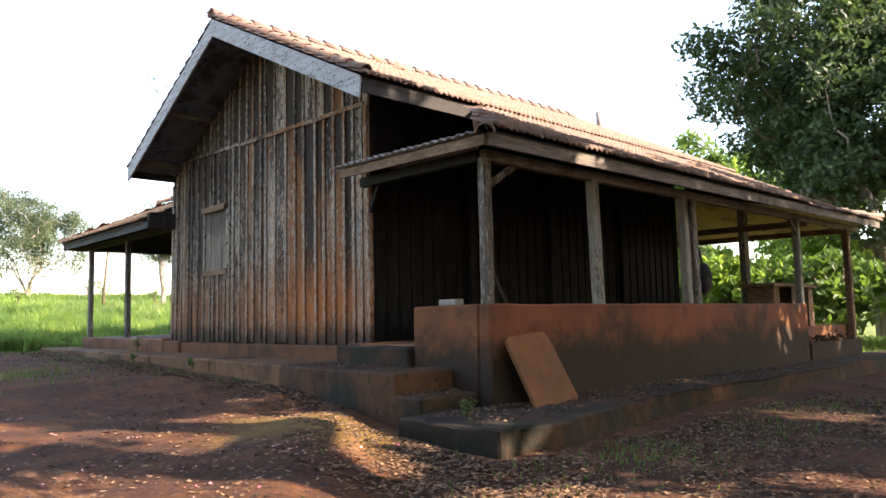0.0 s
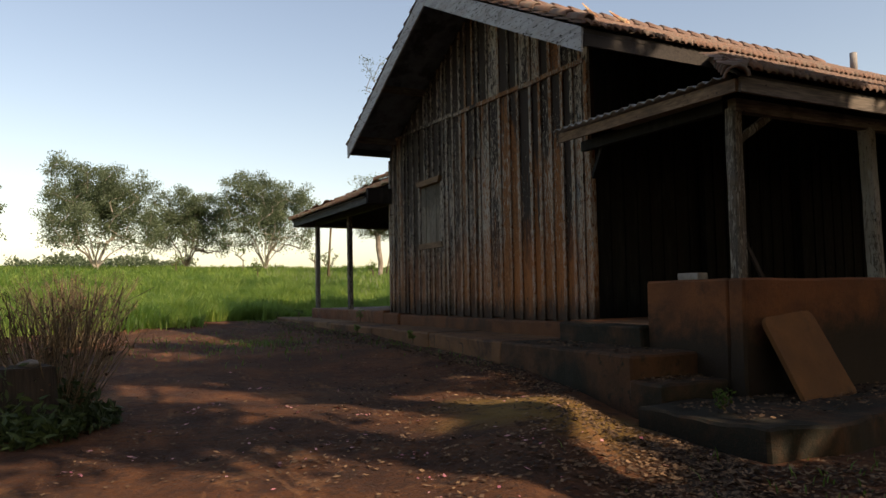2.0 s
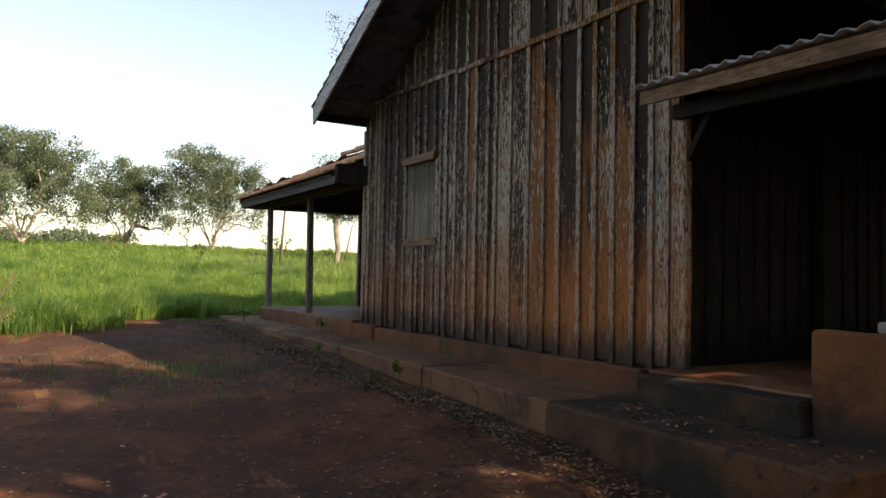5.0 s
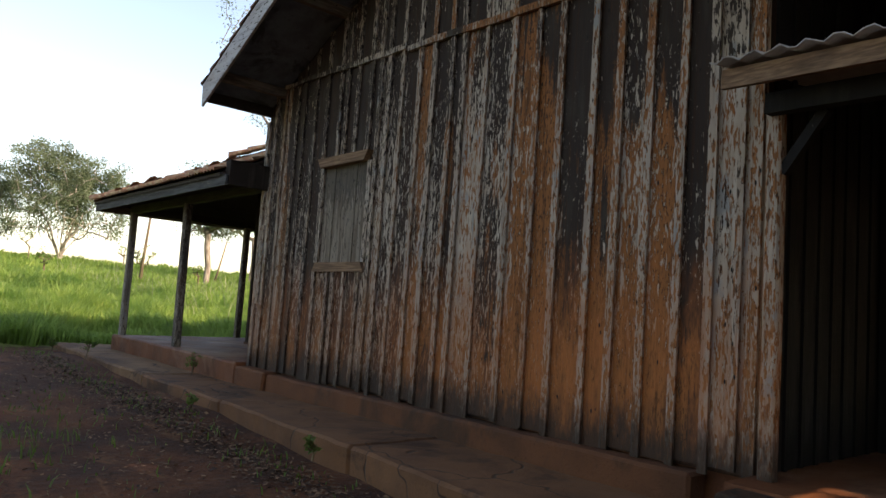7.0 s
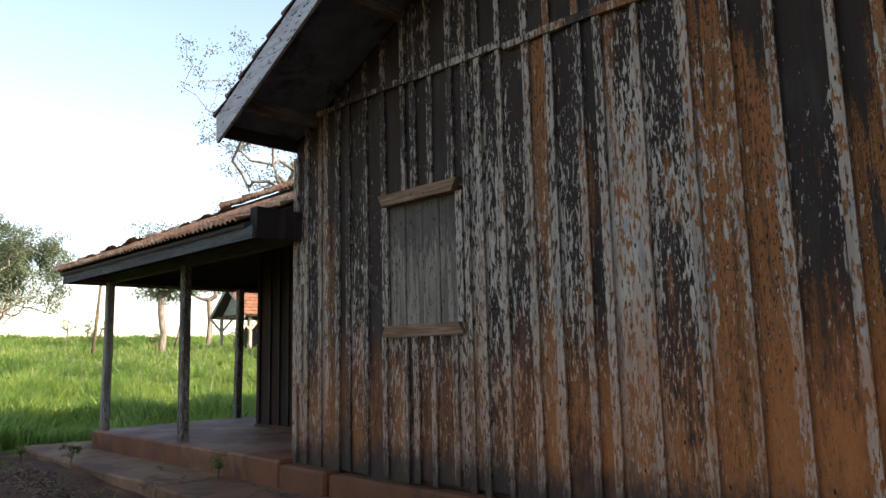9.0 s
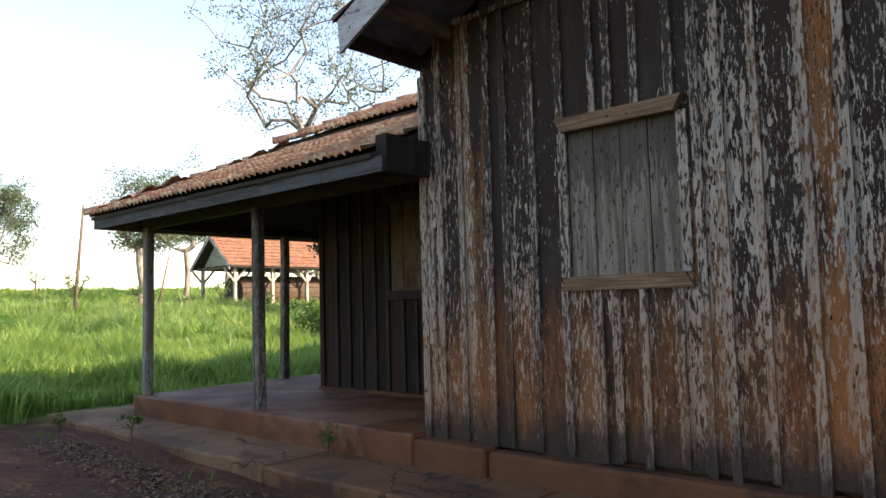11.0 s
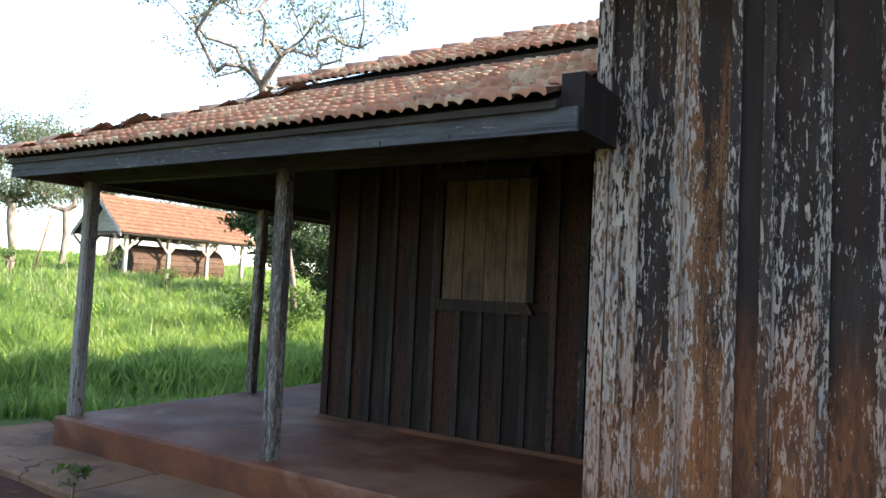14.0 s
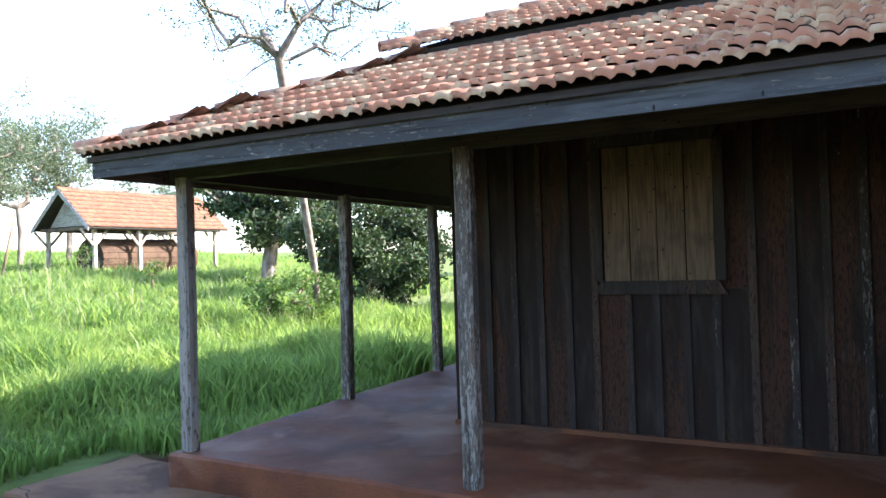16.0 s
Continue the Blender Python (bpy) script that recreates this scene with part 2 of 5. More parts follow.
M_WALL = peeling_wood("peeling board", 0.0, dark=(0.014, 0.013, 0.012), raw=(0.225, 0.098, 0.037), white=(0.41, 0.355, 0.285), zones=True, rust=0.9)
M_BATTEN = peeling_wood("peeling batten", 1.3, dark=(0.03, 0.026, 0.022), raw=(0.22, 0.12, 0.062), white=(0.36, 0.305, 0.245), pits=0.45, rust=0.6, vary=0.7, rawness=0.10, zones=True)
# the veranda's deep shade is put into this near-black board colour
M_VERANDA = peeling_wood("veranda board in painted shade", -1.8, raw=(0.011, 0.008, 0.006), dark=(0.005, 0.0045, 0.0045), white=(0.03, 0.027, 0.024), rust=0.0)
# boards under cover: the porch roof's shade is part of this dark colour
M_DARKWALL = peeling_wood("board darkened for shade", -1.6, raw=(0.05, 0.019, 0.0075), dark=(0.011, 0.0062, 0.0036), white=(0.056, 0.042, 0.03), rust=0.0)
M_SHUTTER = shutter_wood("grey shutter board")
M_SHUTTER2 = plain_wood("bare shutter board", (0.06, 0.038, 0.021), (0.13, 0.088, 0.05))
M_TRIM = plain_wood("worn brown trim", (0.10, 0.058, 0.033), (0.25, 0.155, 0.09), (1, 0.05, 1))
M_BEAM = plain_wood("weathered beam", (0.085, 0.07, 0.058), (0.21, 0.17, 0.135), (0.08, 0.08, 1))
M_FASCIA = peeling_wood("grey painted fascia", 2.6, raw=(0.10, 0.085, 0.07), white=(0.42, 0.43, 0.44), rust=0.0, level=True, vary=0.3)
M_UPFASCIA = concrete("blue grey fascia paint", (0.36, 0.38, 0.40), (0.27, 0.285, 0.30), (0.2, 0.2, 0.2), 0.8, 1.5).m
# lightened blue-grey that carries the haze over the gable underside
M_SOFFIT = concrete("haze blue soffit", (0.13, 0.165, 0.21), (0.085, 0.105, 0.135), (0.05, 0.055, 0.06), 0.8, 2.0).m
M_OLDFASCIA = peeling_wood("stained dark fascia", -0.6, dark=(0.055, 0.057, 0.06), raw=(0.075, 0.062, 0.05), white=(0.17, 0.16, 0.14), rust=0.0, level=True)
M_POST = peeling_wood("grey weathered post", 1.4, dark=(0.085, 0.072, 0.058), raw=(0.15, 0.115, 0.082), white=(0.25, 0.235, 0.2), rust=0.0, vary=0.6)
# near black: the shade below the roofs is held in this colour
M_DECK = plain_wood("roof boards darkened for shade", (0.026, 0.022, 0.02), (0.055, 0.045, 0.038), (1, 0.06, 1))
# the pale patches also stand in for sun glints on the tiles
M_TILE = clay_tiles("clay tile", (0.28, 0.13, 0.075), (0.47, 0.345, 0.21), patchiness=0.72)
M_TILE_MAIN = clay_tiles("weathered clay tile", (0.17, 0.098, 0.073), (0.19, 0.145, 0.118), patchiness=0.75)
M_TILE_FAR = clay_tiles("clay tiles", (0.16, 0.095, 0.072), (0.16, 0.12, 0.098), True, 0.8)
M_TILE_SHED = clay_tiles("orange clay tiles", (0.2, 0.085, 0.045), (0.12, 0.068, 0.046), True, 0.8)
M_SHEET = concrete("fibre cement sheet", (0.33, 0.31, 0.29), (0.22, 0.20, 0.18), (0.12, 0.11, 0.1)).m
ren = concrete("red stained render", (0.17, 0.058, 0.019), (0.12, 0.042, 0.015), (0.068, 0.029, 0.013))
damp = ren.math("ADD", ren.axis(ren.pos, 2), ren.math("MULTIPLY", ren.math("ADD", ren.tex(ren.pos, 1.1, 6, 0.65, 0.3), ren.math("MULTIPLY", ren.tex(ren.pos, 9, 5, 0.7), 0.35)), -1.1))
shade = ren.b.inputs["Base Color"].links[0].from_socket
ren.colour(ren.mix(ren.math("MULTIPLY", ren.step(damp, 0.12, -0.35), 0.95), shade, (0.017, 0.012, 0.007)))
M_PLASTER = ren.m
M_LEDGE = concrete("red concrete ledge", (0.125, 0.047, 0.019), (0.08, 0.032, 0.014), (0.05, 0.025, 0.013)).m
M_SLAB = concrete("ochre stained slab", (0.17, 0.07, 0.022), (0.11, 0.046, 0.016), (0.04, 0.024, 0.012)).m
# tan wood, lightened so the bounce from the ground is in the colour
M_TAN = plain_wood("bounce-lit tan roof boards", (0.22, 0.145, 0.085), (0.38, 0.26, 0.16), (0.06, 1, 1))
M_WALK = concrete("worn concrete", (0.22, 0.12, 0.058), (0.15, 0.08, 0.039), (0.09, 0.046, 0.023), cracks=True).m
M_WALKRED = concrete("red stained concrete", (0.16, 0.074, 0.032), (0.10, 0.046, 0.021), (0.052, 0.025, 0.013), cracks=True).m
# moss, with the deep tree shade over the steps painted in as well
M_STEP = concrete("mossy shade-dark concrete step", (0.085, 0.036, 0.015), (0.042, 0.02, 0.009), (0.012, 0.0105, 0.0055), grime=0.1).m
floor_mat = concrete("red polished cement", (0.15, 0.048, 0.016), (0.08, 0.025, 0.009), (0.19, 0.088, 0.045), 0.42)
floor_mat.put(floor_mat.b.inputs["Roughness"], floor_mat.math("ADD", floor_mat.math("MULTIPLY", floor_mat.tex(floor_mat.pos, 1.6, 5), 0.6), 0.36))
M_FLOOR = floor_mat.m
M_GRASS = leafy("grass blades", (0.05, 0.125, 0.022), (0.29, 0.34, 0.09), 0.5, (0.36, 0.52, 0.11))
M_PLUME = leafy("pale seed stalks", (0.22, 0.24, 0.12), (0.42, 0.40, 0.25), 0.4, (0.45, 0.45, 0.25))
M_LEAF = leafy("green leaves", (0.05, 0.10, 0.022), (0.09, 0.15, 0.035), 0.3, (0.2, 0.34, 0.05))
M_LEAF_DARK = leafy("dark leaves", (0.03, 0.055, 0.016), (0.05, 0.08, 0.024), 0.15, (0.08, 0.13, 0.03))
M_LEAF_MANGO = leafy("mango leaves", (0.035, 0.065, 0.025), (0.065, 0.10, 0.036), 0.2, (0.12, 0.2, 0.05))
# porch battens: a darker batten copy that carries the shade too
M_DARKBATTEN = peeling_wood("dark batten", -0.6, raw=(0.065, 0.036, 0.021), dark=(0.02, 0.015, 0.012), white=(0.12, 0.098, 0.078), rust=0.0, vary=0.5)
M_LEAF_GREY = leafy("grey green leaves", (0.085, 0.115, 0.065), (0.13, 0.16, 0.095), 0.3, (0.2, 0.27, 0.13))
M_LEAF_BRIGHT = leafy("bright leaves", (0.08, 0.17, 0.025), (0.16, 0.26, 0.04), 0.45, (0.35, 0.5, 0.08))
M_BARK = bark("grey bark", (0.14, 0.11, 0.085), (0.27, 0.23, 0.19))
M_BARK_PALE = bark("pale bark", (0.24, 0.20, 0.16), (0.42, 0.37, 0.31))
M_TWIG = bark("dry twigs", (0.09, 0.065, 0.04), (0.17, 0.13, 0.08))
dry = Mat("dry leaves", 0.8)
dry.colour(dry.mix(dry.step(dry.island, 0.2, 1.0), (0.03, 0.016, 0.009), (0.21, 0.125, 0.07)))
M_DRY = dry.m
pet = Mat("pink petals", 0.6)
pet.colour(pet.mix(pet.island, (0.36, 0.10, 0.14), (0.46, 0.25, 0.25)))
M_PETAL = pet.m
M_BLACK = plain_wood("black cloth", (0.012, 0.012, 0.013), (0.03, 0.03, 0.032))
M_HAY = plain_wood("brown stacked timber", (0.06, 0.034, 0.02), (0.11, 0.068, 0.04), (0.1, 0.1, 1))
# the shadow round the stump is put into this near-black wood
M_LOG = plain_wood("shadow-dark stump", (0.016, 0.012, 0.01), (0.045, 0.034, 0.026))

g = Mat("red earth and grassland", 0.95)
gx, gy = g.axis(g.pos, 0), g.axis(g.pos, 1)
big, mid, fine = g.tex(g.pos, 0.35, 5), g.tex(g.pos, 1.7, 6, 0.6), g.tex(g.pos, 22, 5, 0.65)
earth = g.mix(g.step(mid, 0.35, 0.68), (0.038, 0.0125, 0.0045), (0.125, 0.043, 0.013))
earth = g.mix(g.step(big, 0.45, 0.65), earth, (0.052, 0.019, 0.0065))
earth = g.mix(g.math("MULTIPLY", g.step(fine, 0.5, 0.72), 0.7), earth, (0.03, 0.015, 0.009))
earth = g.mix(g.math("MULTIPLY", g.step(g.tex(g.pos, 9, 4), 0.6, 0.7), 0.55), earth, (0.14, 0.064, 0.027))
bank = g.math("ADD", g.math("MULTIPLY", g.math("ADD", gx, 2.4), g.math("ADD", gx, 2.4)), g.math("MULTIPLY", g.math("ADD", gy, 8.9), g.math("ADD", gy, 8.9)))
earth = g.mix(g.math("MULTIPLY", g.step(g.math("ADD", bank, g.math("MULTIPLY", mid, 1.6)), 2.2, 0.9), 0.75), earth, (0.17, 0.10, 0.022))
scuff = g.tex(g.vec("MULTIPLY", g.pos, (1.0, 0.35, 1.0)), 2.6, 6, 0.7, 0.6)
earth = g.mix(g.math("MULTIPLY", g.step(scuff, 0.56, 0.66), 0.6), earth, (0.19, 0.085, 0.036))
earth = g.mix(g.math("MULTIPLY", g.step(g.tex(g.pos, 3.4, 6, 0.75), 0.54, 0.62), 0.7), earth, (0.022, 0.009, 0.0045))
turf = g.mix(g.step(mid, 0.3, 0.7), (0.06, 0.095, 0.02), (0.12, 0.165, 0.035))
turf = g.mix(g.step(big, 0.4, 0.62), turf, (0.12, 0.15, 0.035))
edge = g.math("ADD", gy, g.math("MULTIPLY", mid, 2.2))
field = g.step(edge, 7.0, 7.8)
right = g.math("MULTIPLY", g.step(g.math("ADD", gx, g.math("MULTIPLY", mid, 3.0)), 11.0, 13.0), g.step(gy, -30.0, -14.0))
g.colour(g.mix(g.math("MAXIMUM", field, right), earth, turf))
g.bump(g.math("ADD", g.math("MULTIPLY", fine, 0.5), g.math("ADD", mid, g.math("MULTIPLY", g.tex(g.pos, 7, 5, 0.6), 0.6))), 0.9, 0.06)
M_GROUND = g.m


# ---- building helpers ----
def box(bm, x0, x1, y0, y1, z0, z1):
    v = [bm.verts.new((x, y, z)) for z in (z0, z1) for y in (y0, y1) for x in (x0, x1)]
    for f in ((0, 2, 3, 1), (4, 5, 7, 6), (0, 1, 5, 4), (2, 6, 7, 3), (0, 4, 6, 2), (1, 3, 7, 5)):
        bm.faces.new([v[k] for k in f])
    return v


def beam(bm, a, b, w, h, up=(0, 0, 1)):
    """A squared timber from a to b; w across, h along up."""
    a, b = Vector(a), Vector(b)
    d = (b - a).normalized()
    s = d.cross(Vector(up)).normalized()
    u = s.cross(d)
    v = [bm.verts.new(p + s * (i * w / 2) + u * (j * h / 2)) for p in (a, b) for i, j in ((-1, -1), (1, -1), (1, 1), (-1, 1))]
    for f in ((3, 2, 1, 0), (4, 5, 6, 7), (0, 1, 5, 4), (1, 2, 6, 5), (2, 3, 7, 6), (3, 0, 4, 7)):
        bm.faces.new([v[k] for k in f])
    return v


def prism(bm, ring, off):
    """A flat outline given thickness along off."""
    a = [bm.verts.new(p) for p in ring]
    b = [bm.verts.new(Vector(p) + Vector(off)) for p in ring]
    bm.faces.new(a)
    bm.faces.new(b[::-1])
    for k in range(len(ring)):
        n = (k + 1) % len(ring)
        bm.faces.new((a[n], a[k], b[k], b[n]))


def mesh_of(name, bm, material, smooth=False, bevel=0.0):
    if bevel:
        bmesh.ops.bevel(bm, geom=bm.edges[:], offset=bevel, segments=2, affect="EDGES", clamp_overlap=True)
    bmesh.ops.recalc_face_normals(bm, faces=bm.faces)
    me = bpy.data.meshes.new(name)
    bm.to_mesh(me)
    bm.free()
    me.materials.append(material)
    if smooth:
        me.polygons.foreach_set("use_smooth", [True] * len(me.polygons))
    return me


def array_mesh(name, verts, faces, material, smooth=False):
    me = bpy.data.meshes.new(name)
    me.from_pydata(verts.tolist() if hasattr(verts, "tolist") else verts, [], faces.tolist() if hasattr(faces, "tolist") else faces)
    me.materials.append(material)
    if smooth:
        me.polygons.foreach_set("use_smooth", [True] * len(me.polygons))
    return me


def part(name, bm, material, parent, label="", smooth=False, bevel=0.0):
    """One mesh object under a thing or a part; bm may be a ready mesh."""
    me = bm if isinstance(bm, bpy.types.Mesh) else mesh_of(name, bm, material, smooth, bevel)
    ob = new(name, me)
    if parent is not None:
        ob.parent = parent
        at = Vector(parent.location)
        if parent.parent is not None:
            at = Vector((0, 0, 0)) if parent.type == "MESH" else at
        ob.matrix_parent_inverse = Matrix.Translation(-at)
    if label:
        tagged(ob, label)
    return ob


def thing(name, label, category, at=(0, 0, 0), group="", kind=""):
    ob = new(name)
    ob.location = at
    return tagged(ob, label, category, group, kind)


def worn(bm, amount, length=0.3):
    """Cut a block finely and let its faces and edges wander."""
    bmesh.ops.bevel(bm, geom=bm.edges[:], offset=0.022, segments=1, affect="EDGES", clamp_overlap=True)
    for _ in range(7):
        far = [e for e in bm.edges if e.calc_length() > length]
        if not far:
            break
        bmesh.ops.subdivide_edges(bm, edges=far, cuts=1, use_grid_fill=True)
    bmesh.ops.triangulate(bm, faces=[f for f in bm.faces if len(f.verts) > 4])
    for v in bm.verts:
        v.co += amount * (noise.noise_vector(v.co * 1.7) + 0.7 * noise.noise_vector(v.co * 6.0))
    return bm


def setting(name, bm, material, label, category="", smooth=False, bevel=0.0):
    me = bm if isinstance(bm, bpy.types.Mesh) else mesh_of(name, bm, material, smooth, bevel)
    return tagged(new(name, me), label, category or name.split("_")[0], kind="structure")


def one(fn, *args):
    bm = bmesh.new()
    fn(bm, *args)
    return bm


rnd = random.Random(5)
rng = np.random.default_rng(7)


# ---- ground ----
def ground_z(x, y):
    x, y = np.asarray(x, float), np.asarray(y, float)
    z = np.interp(y, [-60, -16, -12, -9.5, -6, -4, 0, 5.5, 6.9, 8.2, 14, 26, 46, 70, 300], [-0.6, -0.38, -0.24, -0.1, -0.02, 0.12, 0.2, 0.27, 0.29, 0.46, 0.95, 1.8, 3.1, 3.3, 1.0])
    # earth bank that falls away below the steps
    s = (x + 1.95) * 0.823 - (y + 8.8) * 0.568
    gate = 1 / (1 + np.exp((y + 8.3) / 0.25)) / (1 + np.exp((-12.0 - y) / 0.5))
    z = z + gate * (0.13 * np.exp(-((s + 0.4) / 0.55) ** 2) - 0.11 / (1 + np.exp(-(s - 0.05) / 0.06)))
    z = z + (0.02 + 0.07 / (1 + np.exp((y + 4.0) * 1.5))) * np.exp(-((x + 1.6) / 0.8) ** 2) / (1 + np.exp((y - 3.0) * 2)) / (1 + np.exp((-7.5 - y) * 5))
    z = z + 0.03 * np.sin(1.7 * x + 0.6) * np.sin(1.3 * y) + 0.012 * np.sin(5.1 * x) * np.sin(4.3 * y + 1)
    return z


gxs = np.unique(np.concatenate([np.linspace(-600, -40, 12), np.linspace(-40, -12, 15), np.arange(-8, 3, 0.09), np.arange(-12, -8, 0.25), np.arange(3, 14, 0.25), np.linspace(14, 60, 24), np.linspace(60, 700, 12)]))
gys = np.unique(np.concatenate([np.linspace(-500, -40, 12), np.linspace(-40, -18, 10), np.arange(-15, 2, 0.1), np.arange(-18, -15, 0.25), np.arange(2, 12, 0.25), np.linspace(12, 70, 40), np.linspace(70, 800, 16)]))
GX, GY = np.meshgrid(gxs, gys)
gv = np.stack([GX, GY, ground_z(GX, GY)], -1).reshape(-1, 3)
nx, ny = len(gxs), len(gys)
idx = np.arange(nx * ny).reshape(ny, nx)
gf = np.stack([idx[:-1, :-1], idx[:-1, 1:], idx[1:, 1:], idx[1:, :-1]], -1).reshape(-1, 4)
setting("ground", array_mesh("ground", gv, gf, M_GROUND, True), M_GROUND, "bare red earth yard running into rising green pasture")


# ---- house: measures ----
GY0, GY1 = -6.56, 0.0          # gable wall, along y at x = 0
BASE = 0.55                    # foot of the boards
APEX_Y, APEX_Z, PITCH = -3.65, 5.80, 0.5
HOUSE_X = 8.2                  # far end of the house
FLOOR = 0.59                   # veranda floor


def roof_under(y):
    return APEX_Z - 0.14 - PITCH * abs(y - APEX_Y)


def board_strip(bm, x0, x1, ya, yb, za, zb, ta, tb):
    """An upright board whose foot and head may slope."""
    ring = [(x0, ya, za), (x0, yb, zb), (x0, yb, tb), (x0, ya, ta)]
    prism(bm, ring, (x1 - x0, 0, 0))


# foundations, plinth, walkway, slab, steps
bm = bmesh.new()
box(bm, 0.06, HOUSE_X, GY0 + 0.05, -0.03, -0.3, 0.58)
setting("floor_house", bm, M_FLOOR, "raised red cement floor inside the timber house", "floor")
bm = bmesh.new()
box(bm, -0.16, 0.05, GY0 + 0.35, -0.75, 0.2, BASE - 0.015)
box(bm, -0.2, 0.05, -0.75, 0.02, 0.2, BASE + 0.01)
setting("plinth", worn(bm, 0.01, 0.25), M_LEDGE, "low red stained concrete plinth under the board wall", "plinth")
for k, (ya, yb, xa, xb) in enumerate([(-8.72, -6.3, -1.36, -1.27), (-6.29, -3.9, -1.25, -1.07), (-3.89, -1.4, -1.07, -1.0), (-1.39, 1.1, -1.0, -0.96), (1.11, 3.6, -0.96, -0.9), (3.61, 6.3, -0.9, -0.84)]):
    bm = bmesh.new()
    far = -0.1 if yb < 5.3 else 0.45
    prism(bm, [(xa, ya, -0.35), (-0.12, ya, -0.35), (far, yb, -0.35), (xb, yb, -0.35)], (0, 0, 0.695 - 0.004 * (k % 2)))
    # first slab borrows the step colour, darker for the tree shade there
    setting("pavement", worn(bm, 0.016, 0.25), M_STEP if k == 0 else M_WALKRED if k < 4 else M_WALK, "worn cracked concrete walkway slab along the house", "pavement")
bm = bmesh.new()
prism(bm, [(-0.2, 0.02, 0.05), (1.62, 0.02, 0.05), (1.62, 3.4, 0.05), (7.5, 3.4, 0.05), (7.5, 5.16, 0.05), (-0.15, 5.2, 0.05)], (0, 0, 0.55))
setting("floor_porch", worn(bm, 0.008, 0.3), M_FLOOR, "red polished cement porch slab with a worn edge", "floor")
bm = bmesh.new()
box(bm, -0.4, 10.75, -9.12, GY0 - 0.0, -0.3, FLOOR)
setting("floor_veranda", bm, M_FLOOR, "dark red cement veranda floor", "floor")
bm = bmesh.new()
box(bm, -0.62, 0.0, -8.05, -6.62, 0.1, 0.56)
setting("step_top", worn(bm, 0.02, 0.12), M_STEP, "mossy concrete threshold step at the veranda", "step")
bm = bmesh.new()
box(bm, -1.38, -0.56, -9.12, -8.7, -0.3, 0.13)
setting("step_middle", worn(bm, 0.02, 0.12), M_STEP, "mossy shade-dark concrete step below the walkway", "step")
bm = bmesh.new()
prism(bm, [(-1.66, -9.1, -0.75), (-1.70, -10.42, -0.75), (-1.0, -10.5, -0.75), (1.6, -10.05, -0.75), (9.8, -10.1, -0.75), (11.9, -9.9, -0.75), (11.9, -9.1, -0.75)], (0, 0, 0.73))
setting("apron", worn(bm, 0.028, 0.3), M_STEP, "cracked concrete apron with leaf litter below the veranda wall", "pavement")

# low veranda wall
bm = bmesh.new()
box(bm, -0.54, 7.95, -9.28, -9.1, -0.2, 1.03)
box(bm, -0.54, -0.37, -9.1, -8.05, -0.1, 1.034)
setting("wall_parapet", worn(bm, 0.012, 0.3), M_PLASTER, "low rendered veranda parapet, red with dark damp stains", "wall")
bm = bmesh.new()
box(bm, 7.95, 10.7, -9.3, -9.1, -0.2, 0.3)
setting("kerb", bm, M_PLASTER, "low red rendered kerb round the open shelter", "kerb", bevel=0.02)

# gable wall: core, boards and battens
core = bmesh.new()
prism(core, [(0.004, GY0, BASE), (0.004, GY1, BASE), (0.004, GY1, roof_under(GY1)), (0.004, APEX_Y, roof_under(APEX_Y)), (0.004, GY0, roof_under(GY0))], (0.06, 0, 0))
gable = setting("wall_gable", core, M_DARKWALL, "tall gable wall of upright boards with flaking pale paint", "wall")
SPLIT = lambda y: 4.10 + 0.0265 * (y + 0.5) - (0.03 if y < -2.9 else 0.0)
WIN = (-2.34, -1.49, 1.86, 2.94)   # shutter opening of the gable window
# joints between the boards, from one corner to the other
edges = [GY0, -6.42, -6.235, -5.995, -5.737, -5.497, -5.26, -4.945, -4.675, -4.397, -4.06, -3.765, -3.61, -3.345, -3.12, -2.87,
         -2.63, -2.47, -2.32, -2.06, -1.845, -1.716, -1.44, -1.185, -0.912, -0.755, -0.46, -0.225, GY1]
for ya, yb in zip(edges, edges[1:]):
    ya, yb = ya + 0.003, yb - 0.003
    j = rnd.uniform(-0.004, 0.004)
    foot = BASE + rnd.uniform(-0.025, 0.03)
    spans = [(foot, SPLIT((ya + yb) / 2) - 0.02)]
    if yb > WIN[0] and ya < WIN[1]:
        spans = [(foot, WIN[2] - 0.1), (WIN[3] + 0.04, spans[0][1])]
        if ya < WIN[0] - 0.02:
            part("plank", one(board_strip, -0.022 + j, 0.002, ya, WIN[0] - 0.03, WIN[2] - 0.1, WIN[2] - 0.1, WIN[3] + 0.04, WIN[3] + 0.04), M_WALL, gable)
        if yb > WIN[1] + 0.02:
            part("plank", one(board_strip, -0.022 + j, 0.002, WIN[1] + 0.03, yb, WIN[2] - 0.1, WIN[2] - 0.1, WIN[3] + 0.04, WIN[3] + 0.04), M_WALL, gable)
    for z0, z1 in spans:
        part("plank", one(board_strip, -0.022 + j, 0.002, ya, yb, z0, z0, min(z1, roof_under(ya)), min(z1, roof_under(yb))), M_WALL, gable)
    top = min(roof_under(ya), roof_under(yb))
    if top > SPLIT(ya) + 0.05:
        part("plank", one(board_strip, -0.036 + j, 0.001, ya, yb, SPLIT(ya) - 0.03, SPLIT(yb) - 0.03, roof_under(ya), roof_under(yb)), M_WALL, gable)
